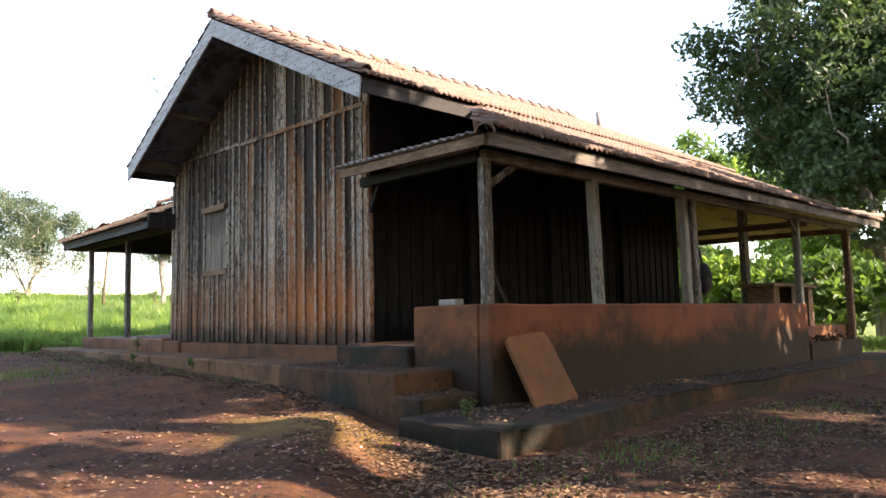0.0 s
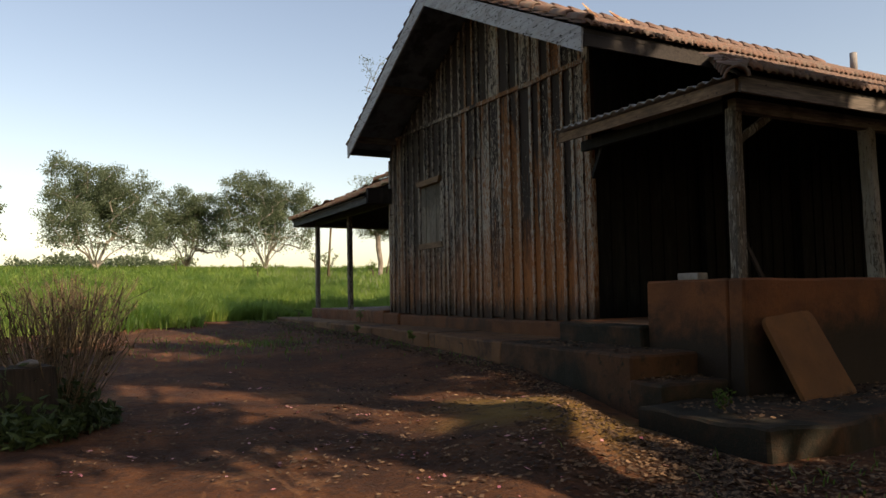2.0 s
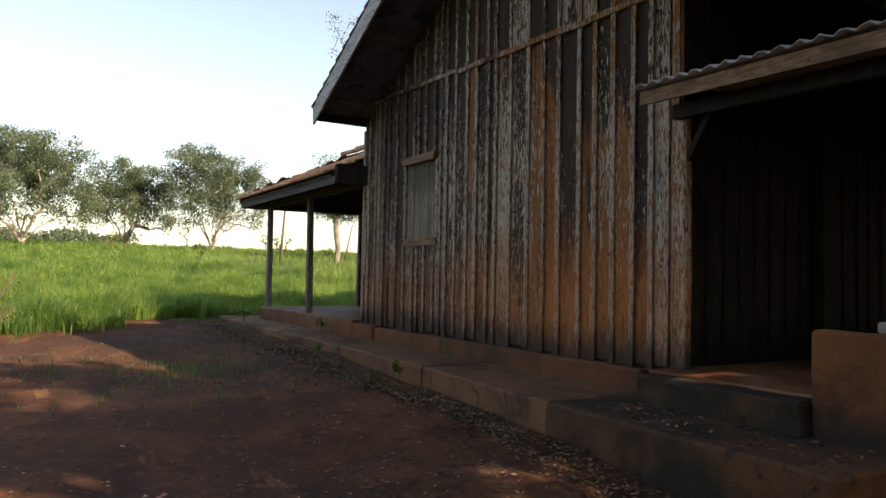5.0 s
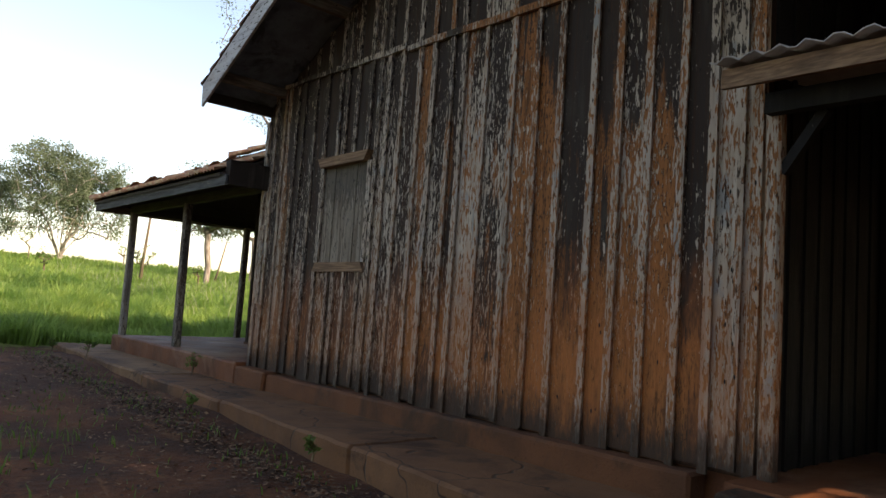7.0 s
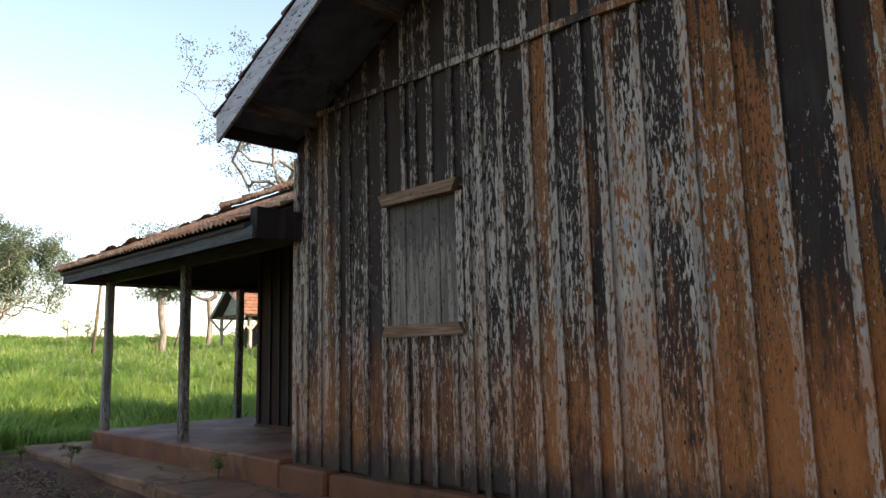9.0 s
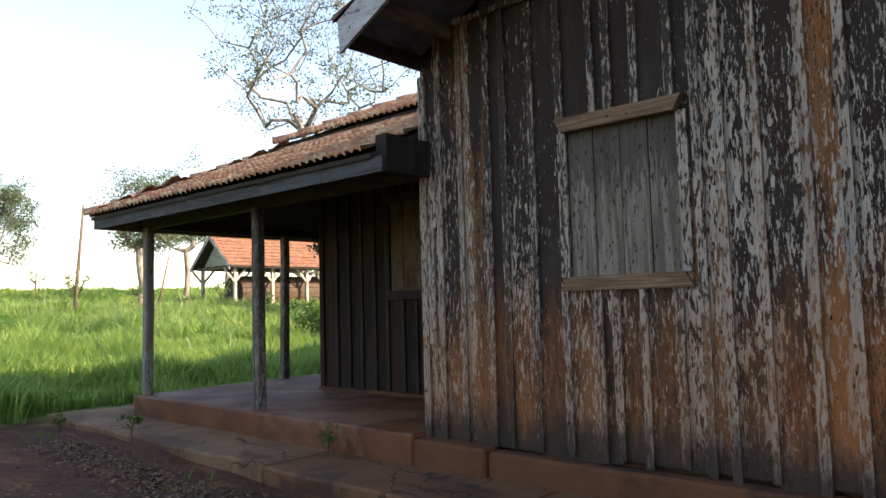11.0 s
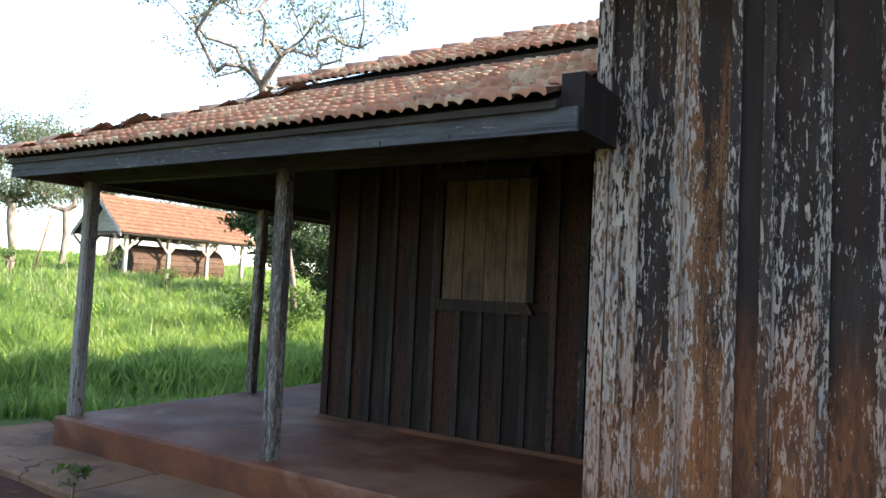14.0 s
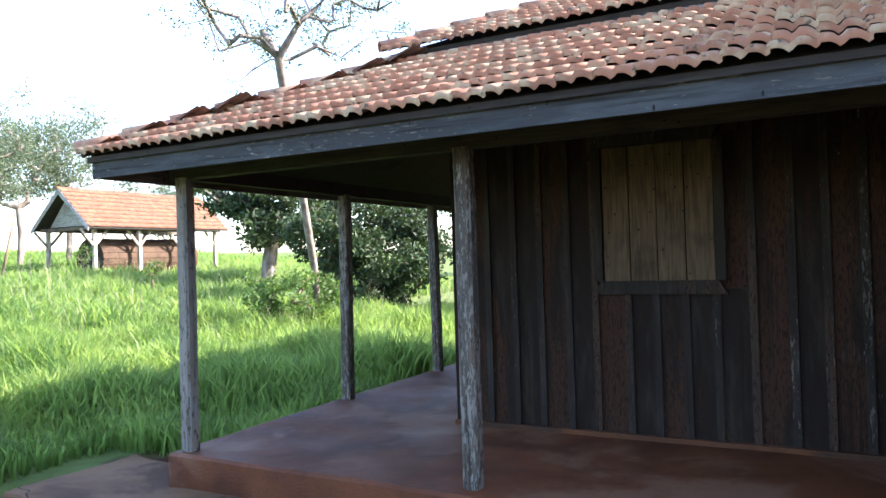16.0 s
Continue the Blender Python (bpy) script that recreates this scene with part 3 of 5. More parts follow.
for yc in edges[1:-1]:
    yc += rnd.uniform(-0.012, 0.012)
    w = rnd.uniform(0.022, 0.031)
    spans = [(BASE + rnd.uniform(-0.02, 0.03), SPLIT(yc) - 0.02)]
    if WIN[0] - 0.06 < yc < WIN[1] + 0.06:
        spans = [(spans[0][0], WIN[2] - 0.1), (WIN[3] + 0.1, spans[0][1])]
    for z0, z1 in spans:
        lean = rnd.uniform(-0.01, 0.01)
        bm = bmesh.new()
        prism(bm, [(-0.031, yc - w, z0), (-0.031, yc + w, z0), (-0.031, yc + w + lean, z1), (-0.031, yc - w + lean, z1)], (-0.022, 0, 0))
        part("batten", bm, M_BATTEN, gable)
    if roof_under(yc) > SPLIT(yc) + 0.08:
        bm = bmesh.new()
        prism(bm, [(-0.038, yc - w, SPLIT(yc)), (-0.038, yc + w, SPLIT(yc)), (-0.038, yc + w, roof_under(yc)), (-0.038, yc - w, roof_under(yc))], (-0.02, 0, 0))
        part("batten", bm, M_BATTEN, gable)
for ya, yb in ((-6.5, -2.93), (-2.9, -0.42)):
    bm, n = bmesh.new(), 9
    cuts = [(-0.052, ya + (yb - ya) * k / n, SPLIT(ya) + (SPLIT(yb) - SPLIT(ya)) * k / n - 0.01 + rnd.uniform(-0.014, 0.014)) for k in range(n + 1)]
    for a, b in zip(cuts, cuts[1:]):
        beam(bm, a, b, 0.04, 0.06 + rnd.uniform(-0.008, 0.008))
    part("drip_rail", bm, M_BATTEN, gable, "weathered horizontal drip rail, warped and split")
for yc, z0, z1 in ((-0.03, 0.55, 3.7), (-0.11, 1.35, 2.35), (GY0 + 0.04, 0.56, 3.9)):
    part("corner_board", one(box, -0.055, -0.02, yc - 0.035, yc + 0.035, z0, z1), M_BATTEN, gable)
bm = bmesh.new()
box(bm, -0.02, 0.05, -0.002, 0.035, BASE, 3.7)
part("corner_board", bm, M_BATTEN, gable)


def window(name, x, ya, yb, z0, z1, shutter, label, boards, frame_mat):
    """A shuttered window in a wall that faces -x."""
    w = tagged(new(name), label, "window", kind="structure")
    w.location = (x, (ya + yb) / 2, z0)
    step = (yb - ya) / boards
    for k in range(boards):
        part("shutter_board", one(box, x - 0.012 - 0.004 * (k % 2), x + 0.012, ya + k * step + 0.004, ya + (k + 1) * step - 0.004, z0, z1), shutter, w)
    bm = bmesh.new()
    prism(bm, [(x - 0.015, ya - 0.085, z0 - 0.1), (x - 0.015, yb + 0.085, z0 - 0.1), (x - 0.015, yb + 0.02, z0 + 0.005), (x - 0.015, ya - 0.02, z0 + 0.005)], (-0.045, 0, 0))
    part("sill", bm, frame_mat, w, "bare brown wooden sill")
    bm = bmesh.new()
    prism(bm, [(x - 0.015, yb + 0.07, z1 + 0.1), (x - 0.015, ya - 0.07, z1 + 0.1), (x - 0.015, ya - 0.01, z1 - 0.005), (x - 0.015, yb + 0.01, z1 - 0.005)], (-0.085, 0, 0))
    part("lintel", bm, frame_mat, w, "worn wooden head trim")
    for a, b in ((ya - 0.075, ya - 0.005), (yb + 0.005, yb + 0.075)):
        part("window_frame", one(box, x - 0.045, x - 0.015, a, b, z0 + 0.004, z1 + 0.0), M_BATTEN if frame_mat == M_TRIM else frame_mat, w)
    return w


window("window_1", 0.0, *WIN, M_SHUTTER, "closed grey board shutter in a bare wooden frame", 4, M_TRIM)


def plank_wall(name, label, x0, x1, yw, z0, z1, face, mat_, skip=()):
    """A wall along x at y = yw with upright boards on the side that face names."""
    bm = bmesh.new()
    box(bm, x0, x1, yw - 0.03, yw + 0.03, z0, z1)
    w = setting(name, bm, M_DARKWALL, label, "wall")
    x = x0
    while x < x1 - 0.1:
        wd = 0.24 + rnd.uniform(-0.03, 0.03)
        xe = min(x + wd, x1)
        ya, yb = (yw + 0.03, yw + 0.05) if face > 0 else (yw - 0.05, yw - 0.03)
        part("plank", one(box, x + 0.002, xe - 0.002, ya, yb, z0, z1), mat_, w)
        yc = (yw + 0.05, yw + 0.068) if face > 0 else (yw - 0.068, yw - 0.05)
        part("batten", one(box, xe - 0.025, xe + 0.025, *yc, z0, z1), mat_, w)
        x = xe
    return w


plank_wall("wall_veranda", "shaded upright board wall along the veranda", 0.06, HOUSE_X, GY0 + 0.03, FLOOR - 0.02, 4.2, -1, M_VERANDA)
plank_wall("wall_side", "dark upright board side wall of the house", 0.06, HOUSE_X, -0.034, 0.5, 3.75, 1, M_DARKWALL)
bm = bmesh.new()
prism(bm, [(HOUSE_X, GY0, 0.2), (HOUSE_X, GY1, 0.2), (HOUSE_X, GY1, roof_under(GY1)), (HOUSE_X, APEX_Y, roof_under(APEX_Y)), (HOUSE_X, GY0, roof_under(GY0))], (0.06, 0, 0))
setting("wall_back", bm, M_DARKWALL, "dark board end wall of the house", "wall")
for xc in (1.86, 3.82, 6.0):
    bm = bmesh.new()
    box(bm, xc - 0.06, xc + 0.06, GY0 - 0.15, GY0 - 0.04, FLOOR, 3.3)
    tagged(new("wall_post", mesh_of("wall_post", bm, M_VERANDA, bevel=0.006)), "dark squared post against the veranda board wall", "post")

# set-back wall of the rear room, behind the porch
bm = bmesh.new()
box(bm, 1.63, 1.69, 0.0, 3.41, 0.6, 3.95)
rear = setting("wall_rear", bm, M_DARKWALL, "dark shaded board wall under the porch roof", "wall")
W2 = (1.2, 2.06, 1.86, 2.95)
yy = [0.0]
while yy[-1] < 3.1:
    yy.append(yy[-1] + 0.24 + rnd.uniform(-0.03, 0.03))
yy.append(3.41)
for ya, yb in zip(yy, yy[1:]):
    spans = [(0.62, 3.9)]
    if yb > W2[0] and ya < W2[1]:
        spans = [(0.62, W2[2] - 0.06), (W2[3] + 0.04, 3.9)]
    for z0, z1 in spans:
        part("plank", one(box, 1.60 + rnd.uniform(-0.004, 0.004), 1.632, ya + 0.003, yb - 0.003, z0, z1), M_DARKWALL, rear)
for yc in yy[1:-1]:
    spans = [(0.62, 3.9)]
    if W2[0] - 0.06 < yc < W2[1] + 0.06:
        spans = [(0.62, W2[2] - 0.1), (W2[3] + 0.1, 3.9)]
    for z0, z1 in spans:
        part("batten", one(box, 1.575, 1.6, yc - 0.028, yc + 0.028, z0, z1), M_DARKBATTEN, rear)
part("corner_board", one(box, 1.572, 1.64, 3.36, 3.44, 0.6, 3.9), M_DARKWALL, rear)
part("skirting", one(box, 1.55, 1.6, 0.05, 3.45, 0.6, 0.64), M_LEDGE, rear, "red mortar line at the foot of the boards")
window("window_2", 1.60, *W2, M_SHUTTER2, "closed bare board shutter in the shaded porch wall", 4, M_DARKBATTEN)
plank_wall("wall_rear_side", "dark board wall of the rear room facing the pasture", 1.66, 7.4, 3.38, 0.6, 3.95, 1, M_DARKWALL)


# ---- roofs ----
TW, TL = 0.2, 0.275          # tile pitch across and up the slope


def tile_arrays():
    """One wavy clay tile: across x, up the slope y, proud of it z."""
    n = 13
    u = np.linspace(0, 1, n)
    wave = 0.0135 * np.sin(4 * np.pi * u - 0.6) + 0.005 * np.sin(8 * np.pi * u)
    x = u * (TW + 0.012) - TW / 2
    low = np.stack([x, np.full(n, -0.02), wave + 0.082], -1)
    lip = np.stack([x, np.full(n, -0.018), wave + 0.044], -1)
    high = np.stack([x, np.full(n, TL + 0.06), wave + 0.023], -1)
    v = np.concatenate([lip, low, high])
    f = [(k, k + 1, k + 1 + n, k + n) for k in range(n - 1)] + [(k + n, k + 1 + n, k + 1 + 2 * n, k + 2 * n) for k in range(n - 1)]
    f += [(0, n, 2 * n, 2 * n), (n - 1, 2 * n - 1, 3 * n - 1, 3 * n - 1)]
    return v, [t[:3] if t[2] == t[3] else t for t in f]


TV, TF = tile_arrays()
TILE_MESH = array_mesh("tile", TV, TF, M_TILE, True)
MAIN_TILE = array_mesh("tile", TV, TF, M_TILE_MAIN, True)


def tile_places(o, across, up, count, rows, inside):
    """Poses of the tiles of a slope; inside(point) keeps those that lie on it."""
    across, up = Vector(across).normalized(), Vector(up).normalized()
    nrm = across.cross(up)
    out = []
    for r in range(rows):
        for c in range(count):
            p = Vector(o) + across * ((c + 0.5) * TW) + up * (r * TL)
            if inside(p):
                m = Matrix((across, up, nrm)).transposed().to_4x4()
                m.translation = p + nrm * rnd.uniform(-0.004, 0.006)
                out.append(m @ pose(0, 0, 0, rnd.gauss(0, 0.9), rnd.gauss(0, 0.9), rnd.gauss(0, 1.1)))
    return out


def joined_tiles(name, places, material, parent, label):
    vs, fs = [], []
    for k, m in enumerate(places):
        a = np.array(m)
        vs.append(TV @ a[:3, :3].T + a[:3, 3])
        fs += [tuple(i + k * len(TV) for i in f) for f in TF]
    ob = part(name, array_mesh(name, np.concatenate(vs), fs, material, True), material, parent, label)
    return tagged(ob, kind="stuff")


def caps(parent, a, b, material, r=0.1, step=0.36, rise=0.03):
    """Half-round ridge tiles from a (low) to b (high)."""
    a, b = Vector(a), Vector(b)
    d = (b - a).normalized()
    s = d.cross(Vector((0, 0, 1))).normalized()
    u = s.cross(d)
    k = 0
    while k * step < (b - a).length - 0.1:
        bm = bmesh.new()
        p = a + d * (k * step - 0.03)
        ends = []
        for q, rr, lift in ((p, r * 1.12, 0.018), (p + d * (step + 0.06), r * 0.88, 0.0)):
            for t in (1.0, 0.8):
                ends.append([bm.verts.new(q + s * (math.cos(h) * rr * t) + u * (math.sin(h) * rr * t + lift + rise - (1 - t) * 0.02)) for h in np.linspace(0, math.pi, 8)])
        lo, loi, hi, hii = ends
        for i in range(7):
            bm.faces.new((lo[i], lo[i + 1], hi[i + 1], hi[i]))
            bm.faces.new((loi[i + 1], loi[i], hii[i], hii[i + 1]))
            bm.faces.new((loi[i], loi[i + 1], lo[i + 1], lo[i]))
        part("ridge_tile", bm, material, parent, smooth=True)
        k += 1


def slab(bm, pts, thick):
    """A roof deck below the given outline."""
    prism(bm, pts, (0, 0, -thick))


# main gable roof
main = thing("roof_main", "gabled clay tile roof, sun-bleached with a few raised tiles", "roof", (4, APEX_Y, APEX_Z), kind="structure")
X0, X1, YR, YL = -0.95, 8.66, -7.62, 0.02
zr, zl = APEX_Z - PITCH * (APEX_Y - YR), APEX_Z - PITCH * (YL - APEX_Y)
bm = bmesh.new()
slab(bm, [(X0 + 0.03, YR, zr), (X1, YR, zr), (X1, APEX_Y, APEX_Z), (X0 + 0.03, APEX_Y, APEX_Z)], 0.05)
slab(bm, [(X0 + 0.03, APEX_Y, APEX_Z - 0.001), (X1, APEX_Y, APEX_Z - 0.001), (X1, YL, zl), (X0 + 0.03, YL, zl)], 0.05)
part("roof_deck", bm, M_DECK, main, "boarded underside, its shade put in the colour")
for ya, za in ((YR, zr), (YL, zl)):
    bm = bmesh.new()
    slab(bm, [(X0 + 0.035, ya, za - 0.054), (0.0, ya, za - 0.054), (0.0, APEX_Y, APEX_Z - 0.054), (X0 + 0.035, APEX_Y, APEX_Z - 0.054)], 0.012)
    part("soffit", bm, M_SOFFIT, main, "boards under the gable overhang, haze put into their blue-grey")
hyp = math.hypot(1, PITCH)
rows_r = int((APEX_Y - YR) * hyp / TL) + 1
places = tile_places((X0, YR - 0.03, zr), (1, 0, 0), (0, 1, PITCH), int((X1 - X0) / TW) + 1, rows_r, lambda p: p.y < APEX_Y - 0.05)
near = [m for m in places if m.translation.x < 3.6]
for m in near[:300]:
    t = part("tile", MAIN_TILE, M_TILE_MAIN, main)
    t.matrix_basis = m
joined_tiles("tiles", near[300:] + [m for m in places if m.translation.x >= 3.6], M_TILE_FAR, main, "rows of wavy clay tiles")
places = tile_places((X1, YL + 0.03, zl), (-1, 0, 0), (0, -1, PITCH), int((X1 - X0) / TW), rows_r, lambda p: p.y > APEX_Y + 0.05)
joined_tiles("tiles", places, M_TILE_FAR, main, "rows of wavy clay tiles")
caps(main, (X0, APEX_Y, APEX_Z + 0.03), (X1, APEX_Y, APEX_Z + 0.03), M_TILE_MAIN, 0.11)
caps(main, (X0 + 0.07, YR, zr + 0.04), (X0 + 0.07, APEX_Y, APEX_Z + 0.04), M_TILE_MAIN, 0.075)
for ya, za in ((YR, zr), (YL, zl)):
    s = 1 if ya < APEX_Y else -1
    bm = bmesh.new()
    prism(bm, [(X0, ya, za + 0.01), (X0, APEX_Y, APEX_Z + 0.01), (X0, APEX_Y, APEX_Z - 0.27), (X0, ya + 0.02 * s, za - 0.26)], (0.03, 0, 0))
    part("bargeboard", bm, M_FASCIA, main, "peeling pale grey painted bargeboard")
    bm = bmesh.new()
    end = 1.2 if s > 0 else X1
    prism(bm, [(X0 + 0.04, ya, za - 0.05), (end, ya, za - 0.05), (end, ya, za - 0.19), (X0 + 0.04, ya, za - 0.19)], (0, 0.025 * s, 0))
    part("fascia", bm, M_DECK, main)
for yy_ in (YR + 0.35, -5.6, -1.7, -0.35):
    zz = APEX_Z - PITCH * abs(yy_ - APEX_Y)
    part("purlin", one(beam, (X0 + 0.05, yy_, zz - 0.12), (0.1, yy_, zz - 0.12), 0.07, 0.12), M_BEAM, main)
for xr, yr, tilt in ((2.3, -4.6, 22), (2.6, -4.35, -14), (2.0, -4.2, 30)):
    t = part("tile", TILE_MESH, M_TILE, main)
    t.matrix_basis = pose(xr, yr, APEX_Z - PITCH * abs(yr - APEX_Y) + 0.07, 27.2 + tilt, 6, 25)
pipe = bmesh.new()
bmesh.ops.create_cone(pipe, cap_ends=True, segments=12, radius1=0.07, radius2=0.07, depth=0.5, matrix=Matrix.Translation((8.45, -4.6, 5.52)))
tagged(new("chimney_pipe", mesh_of("chimney_pipe", pipe, M_SHEET, True)), "short grey chimney pipe on the tile roof", "chimney")

# rear porch roof, hipped at the corner
porch = thing("roof_porch", "low hipped clay tile porch roof with a patchy pale fascia", "roof", (0.4, 2.7, 3.2), kind="structure")
EX, EY, EZ, LOW = -0.62, 5.44, 2.95, 0.453
RUN = 2.0
bm = bmesh.new()
slab(bm, [(EX, 0.03, EZ), (EX + RUN, 0.03, EZ + RUN * LOW), (EX + RUN, EY - RUN, EZ + RUN * LOW), (EX, EY, EZ)], 0.04)
slab(bm, [(EX, EY, EZ - 0.002), (EX + RUN, EY - RUN, EZ + RUN * LOW - 0.002), (7.8, EY - RUN, EZ + RUN * LOW - 0.002), (7.8, EY, EZ - 0.002)], 0.04)
part("roof_deck", bm, M_DECK, porch, "boarded underside, its shade put in the colour")
lh = math.hypot(1, LOW)
places = tile_places((EX - 0.04, EY + 0.02, EZ - 0.01), (0, -1, 0), (1, 0, LOW), 29, int(RUN * lh / TL) + 1, lambda p: p.y < EY - (p.x - EX) + 0.05 and p.y > 0.06)
for m in places:
    t = part("tile", TILE_MESH, M_TILE, porch)
    t.matrix_basis = m
places = tile_places((7.8, EY + 0.04, EZ - 0.01), (-1, 0, 0), (0, -1, LOW), 45, int(RUN * lh / TL) + 1, lambda p: p.x > EX + (EY - p.y) - 0.02)
joined_tiles("tiles", places, M_TILE_FAR, porch, "rows of wavy clay tiles")
caps(porch, (EX - 0.02, EY + 0.02, EZ + 0.03), (EX + RUN, EY - RUN, EZ + RUN * LOW + 0.03), M_TILE, 0.07, rise=0.01)
bm = bmesh.new()
prism(bm, [(EX + 0.03, -0.08, EZ - 0.03), (EX + 0.03, EY - 0.02, EZ - 0.03), (EX + 0.03, EY - 0.02, EZ - 0.16), (EX + 0.03, -0.08, EZ - 0.16)], (0.03, 0, 0))
part("fascia", bm, M_OLDFASCIA, porch, "half bare patchy fascia board")
bm = bmesh.new()
box(bm, EX + 0.06, 7.8, EY - 0.05, EY - 0.02, EZ - 0.16, EZ - 0.03)
part("fascia", bm, M_BEAM, porch)
part("bracket", one(box, EX + 0.07, 0.0, -0.1, 0.03, EZ - 0.15, EZ + 0.16), M_DARKBATTEN, porch, "heavy dark timber end at the house corner")
for a, b in (((0.0, 0.05, 2.865), (0.0, 5.2, 2.865)), ((0.0, 5.07, 2.865), (7.6, 5.07, 2.865))):
    part("wall_plate", one(beam, a, b, 0.1, 0.13), M_DECK, porch)
for k in range(7):
    yk = 0.3 + k * 0.75
    r_ = min(RUN, EY - yk)
    part("rafter", one(beam, (EX + 0.08, yk, EZ - 0.075), (EX + r_, yk, EZ + r_ * LOW - 0.1), 0.05, 0.08), M_DECK, porch)

upper = thing("roof_rear", "small upper hipped clay tile roof of the rear room", "roof", (2, 2, 4.3), kind="structure")
UX, UY, UZ, UP, URUN = 1.22, 3.84, 3.91, 0.46, 2.0
bm = bmesh.new()
slab(bm, [(UX, 0.1, UZ), (UX + URUN, 0.1, UZ + URUN * UP), (UX + URUN, UY - URUN, UZ + URUN * UP), (UX, UY, UZ)], 0.04)
slab(bm, [(UX, UY, UZ - 0.002), (UX + URUN, UY - URUN, UZ + URUN * UP - 0.002), (7.6, UY - URUN, UZ + URUN * UP - 0.002), (7.6, UY, UZ - 0.002)], 0.04)
slab(bm, [(UX + URUN, 0.1, UZ + URUN * UP - 0.004), (7.6, 0.1, UZ + URUN * UP - 0.004), (7.6, UY - URUN, UZ + URUN * UP - 0.004), (UX + URUN, UY - URUN, UZ + URUN * UP - 0.004)], 0.04)
part("roof_deck", bm, M_DECK, upper)
uh = math.hypot(1, UP)
places = tile_places((UX - 0.05, UY + 0.02, UZ - 0.01), (0, -1, 0), (1, 0, UP), 21, int(URUN * uh / TL) + 1, lambda p: p.y < UY - (p.x - UX) + 0.05 and p.y > 0.1)
for m in places:
    t = part("tile", TILE_MESH, M_TILE, upper)
    t.matrix_basis = m
caps(upper, (UX - 0.02, UY + 0.02, UZ + 0.03), (UX + URUN, UY - URUN, UZ + URUN * UP + 0.03), M_TILE, 0.07, rise=0.01)
bm = bmesh.new()
box(bm, UX + 0.02, UX + 0.05, 0.05, UY, UZ - 0.18, UZ - 0.03)
part("fascia", bm, M_UPFASCIA, upper, "pale blue-grey painted fascia board")
bm = bmesh.new()
box(bm, UX + 0.05, 7.6, UY - 0.03, UY, UZ - 0.18, UZ - 0.03)
part("fascia", bm, M_UPFASCIA, upper)
bm = bmesh.new()
box(bm, UX + 0.05, 7.4, 0.05, UY - 0.04, 3.74, 3.76)
part("soffit", bm, M_DECK, upper)

# veranda roof
ver = thing("roof_veranda", "low veranda roof with a corrugated front edge and tiled slope", "roof", (4, -8, 3), kind="structure")
VY, VZ, VP = -9.56, 2.78, 0.27
VX = 11.5
VEND = X1 - 0.02                 # where the long slope ends
VTOP = -7.58
RX = 9.4                        # where the shelter ridge ends
bm = bmesh.new()
slab(bm, [(-0.78, VY, VZ), (VEND, VY, VZ), (VEND, VTOP, VZ + PITCH * (VTOP - VY)), (1.15, VTOP, VZ + PITCH * (VTOP - VY))], 0.04)
part("roof_deck", bm, M_DECK, ver, "boarded underside, its shade put in the colour")
bm = bmesh.new()
slab(bm, [(VEND + 0.004, VY, VZ - 0.02), (VX, VY, VZ - 0.02), (RX, -6.604, VZ + VP * 2.96), (VEND + 0.004, -6.604, VZ + VP * 2.96)], 0.04)
slab(bm, [(HOUSE_X + 0.1, -6.6, VZ + VP * 2.96), (RX, -6.6, VZ + VP * 2.96), (VX, -3.9, VZ - 0.01), (HOUSE_X + 0.1, -3.9, VZ - 0.01)], 0.04)
slab(bm, [(RX, -6.602, VZ + VP * 2.96 - 0.002), (VX, VY, VZ - 0.002), (VX, -3.9, VZ - 0.012)], 0.04)
part("roof_deck", bm, M_TAN, ver, "tan boarded underside of the open shelter")
places = tile_places((-0.8, VY - 0.03, VZ), (1, 0, 0), (0, 1, PITCH), int((VEND + 0.8) / TW), 9, lambda p: p.y < VTOP and p.x > -0.7 + (p.y - VY) * 0.95)
joined_tiles("tiles", places, M_TILE_FAR, ver, "rows of wavy clay tiles")
places = tile_places((VEND + 0.1, VY - 0.03, VZ - 0.02), (1, 0, 0), (0, 1, VP), 15, 11, lambda p: p.y < -6.7 and p.x < VX - (p.y - VY) * 0.70)
joined_tiles("tiles", places, M_TILE_FAR, ver, "rows of wavy clay tiles")
# board added to stop sun leaking in below the slope's end
bm = bmesh.new()
prism(bm, [(VEND, VY + 0.05, VZ - 0.05), (VEND, VTOP, VZ + PITCH * (VTOP - VY) - 0.05), (VEND, -6.62, 4.2), (VEND, -6.62, 3.48)], (-0.03, 0, 0))
part("end_board", bm, M_DECK, ver, "added boarding that keeps sun out at the end of the long slope")
# corrugated sheets on the short front slope
rows_u = np.linspace(0, 1, 66)
pts = []
for s in (0.0, 1.0):
    for q in rows_u:
        a = Vector((-0.87, -9.5, 2.765)).lerp(Vector((-0.54, -6.46, 2.935)), q)
        k = min(q / 0.62, 1.0)
        b = Vector((-0.70 + 1.75 * k, -9.4 + 1.8 * k + 1.0 * max(0.0, q - 0.62) / 0.38, 2.80 + 0.32 * k))
        c = a.lerp(b, s)
        pts.append((c.x, c.y, c.z + 0.02 * math.sin(2 * math.pi * q * 20)))
sheet = array_mesh("sheet", pts, [(k, k + 1, k + 67, k + 66) for k in range(65)], M_SHEET, True)
so = part("sheet", sheet, M_SHEET, ver, "corrugated pale fibre cement sheet")
mod = so.modifiers.new("thickness", "SOLIDIFY")
mod.thickness = 0.008
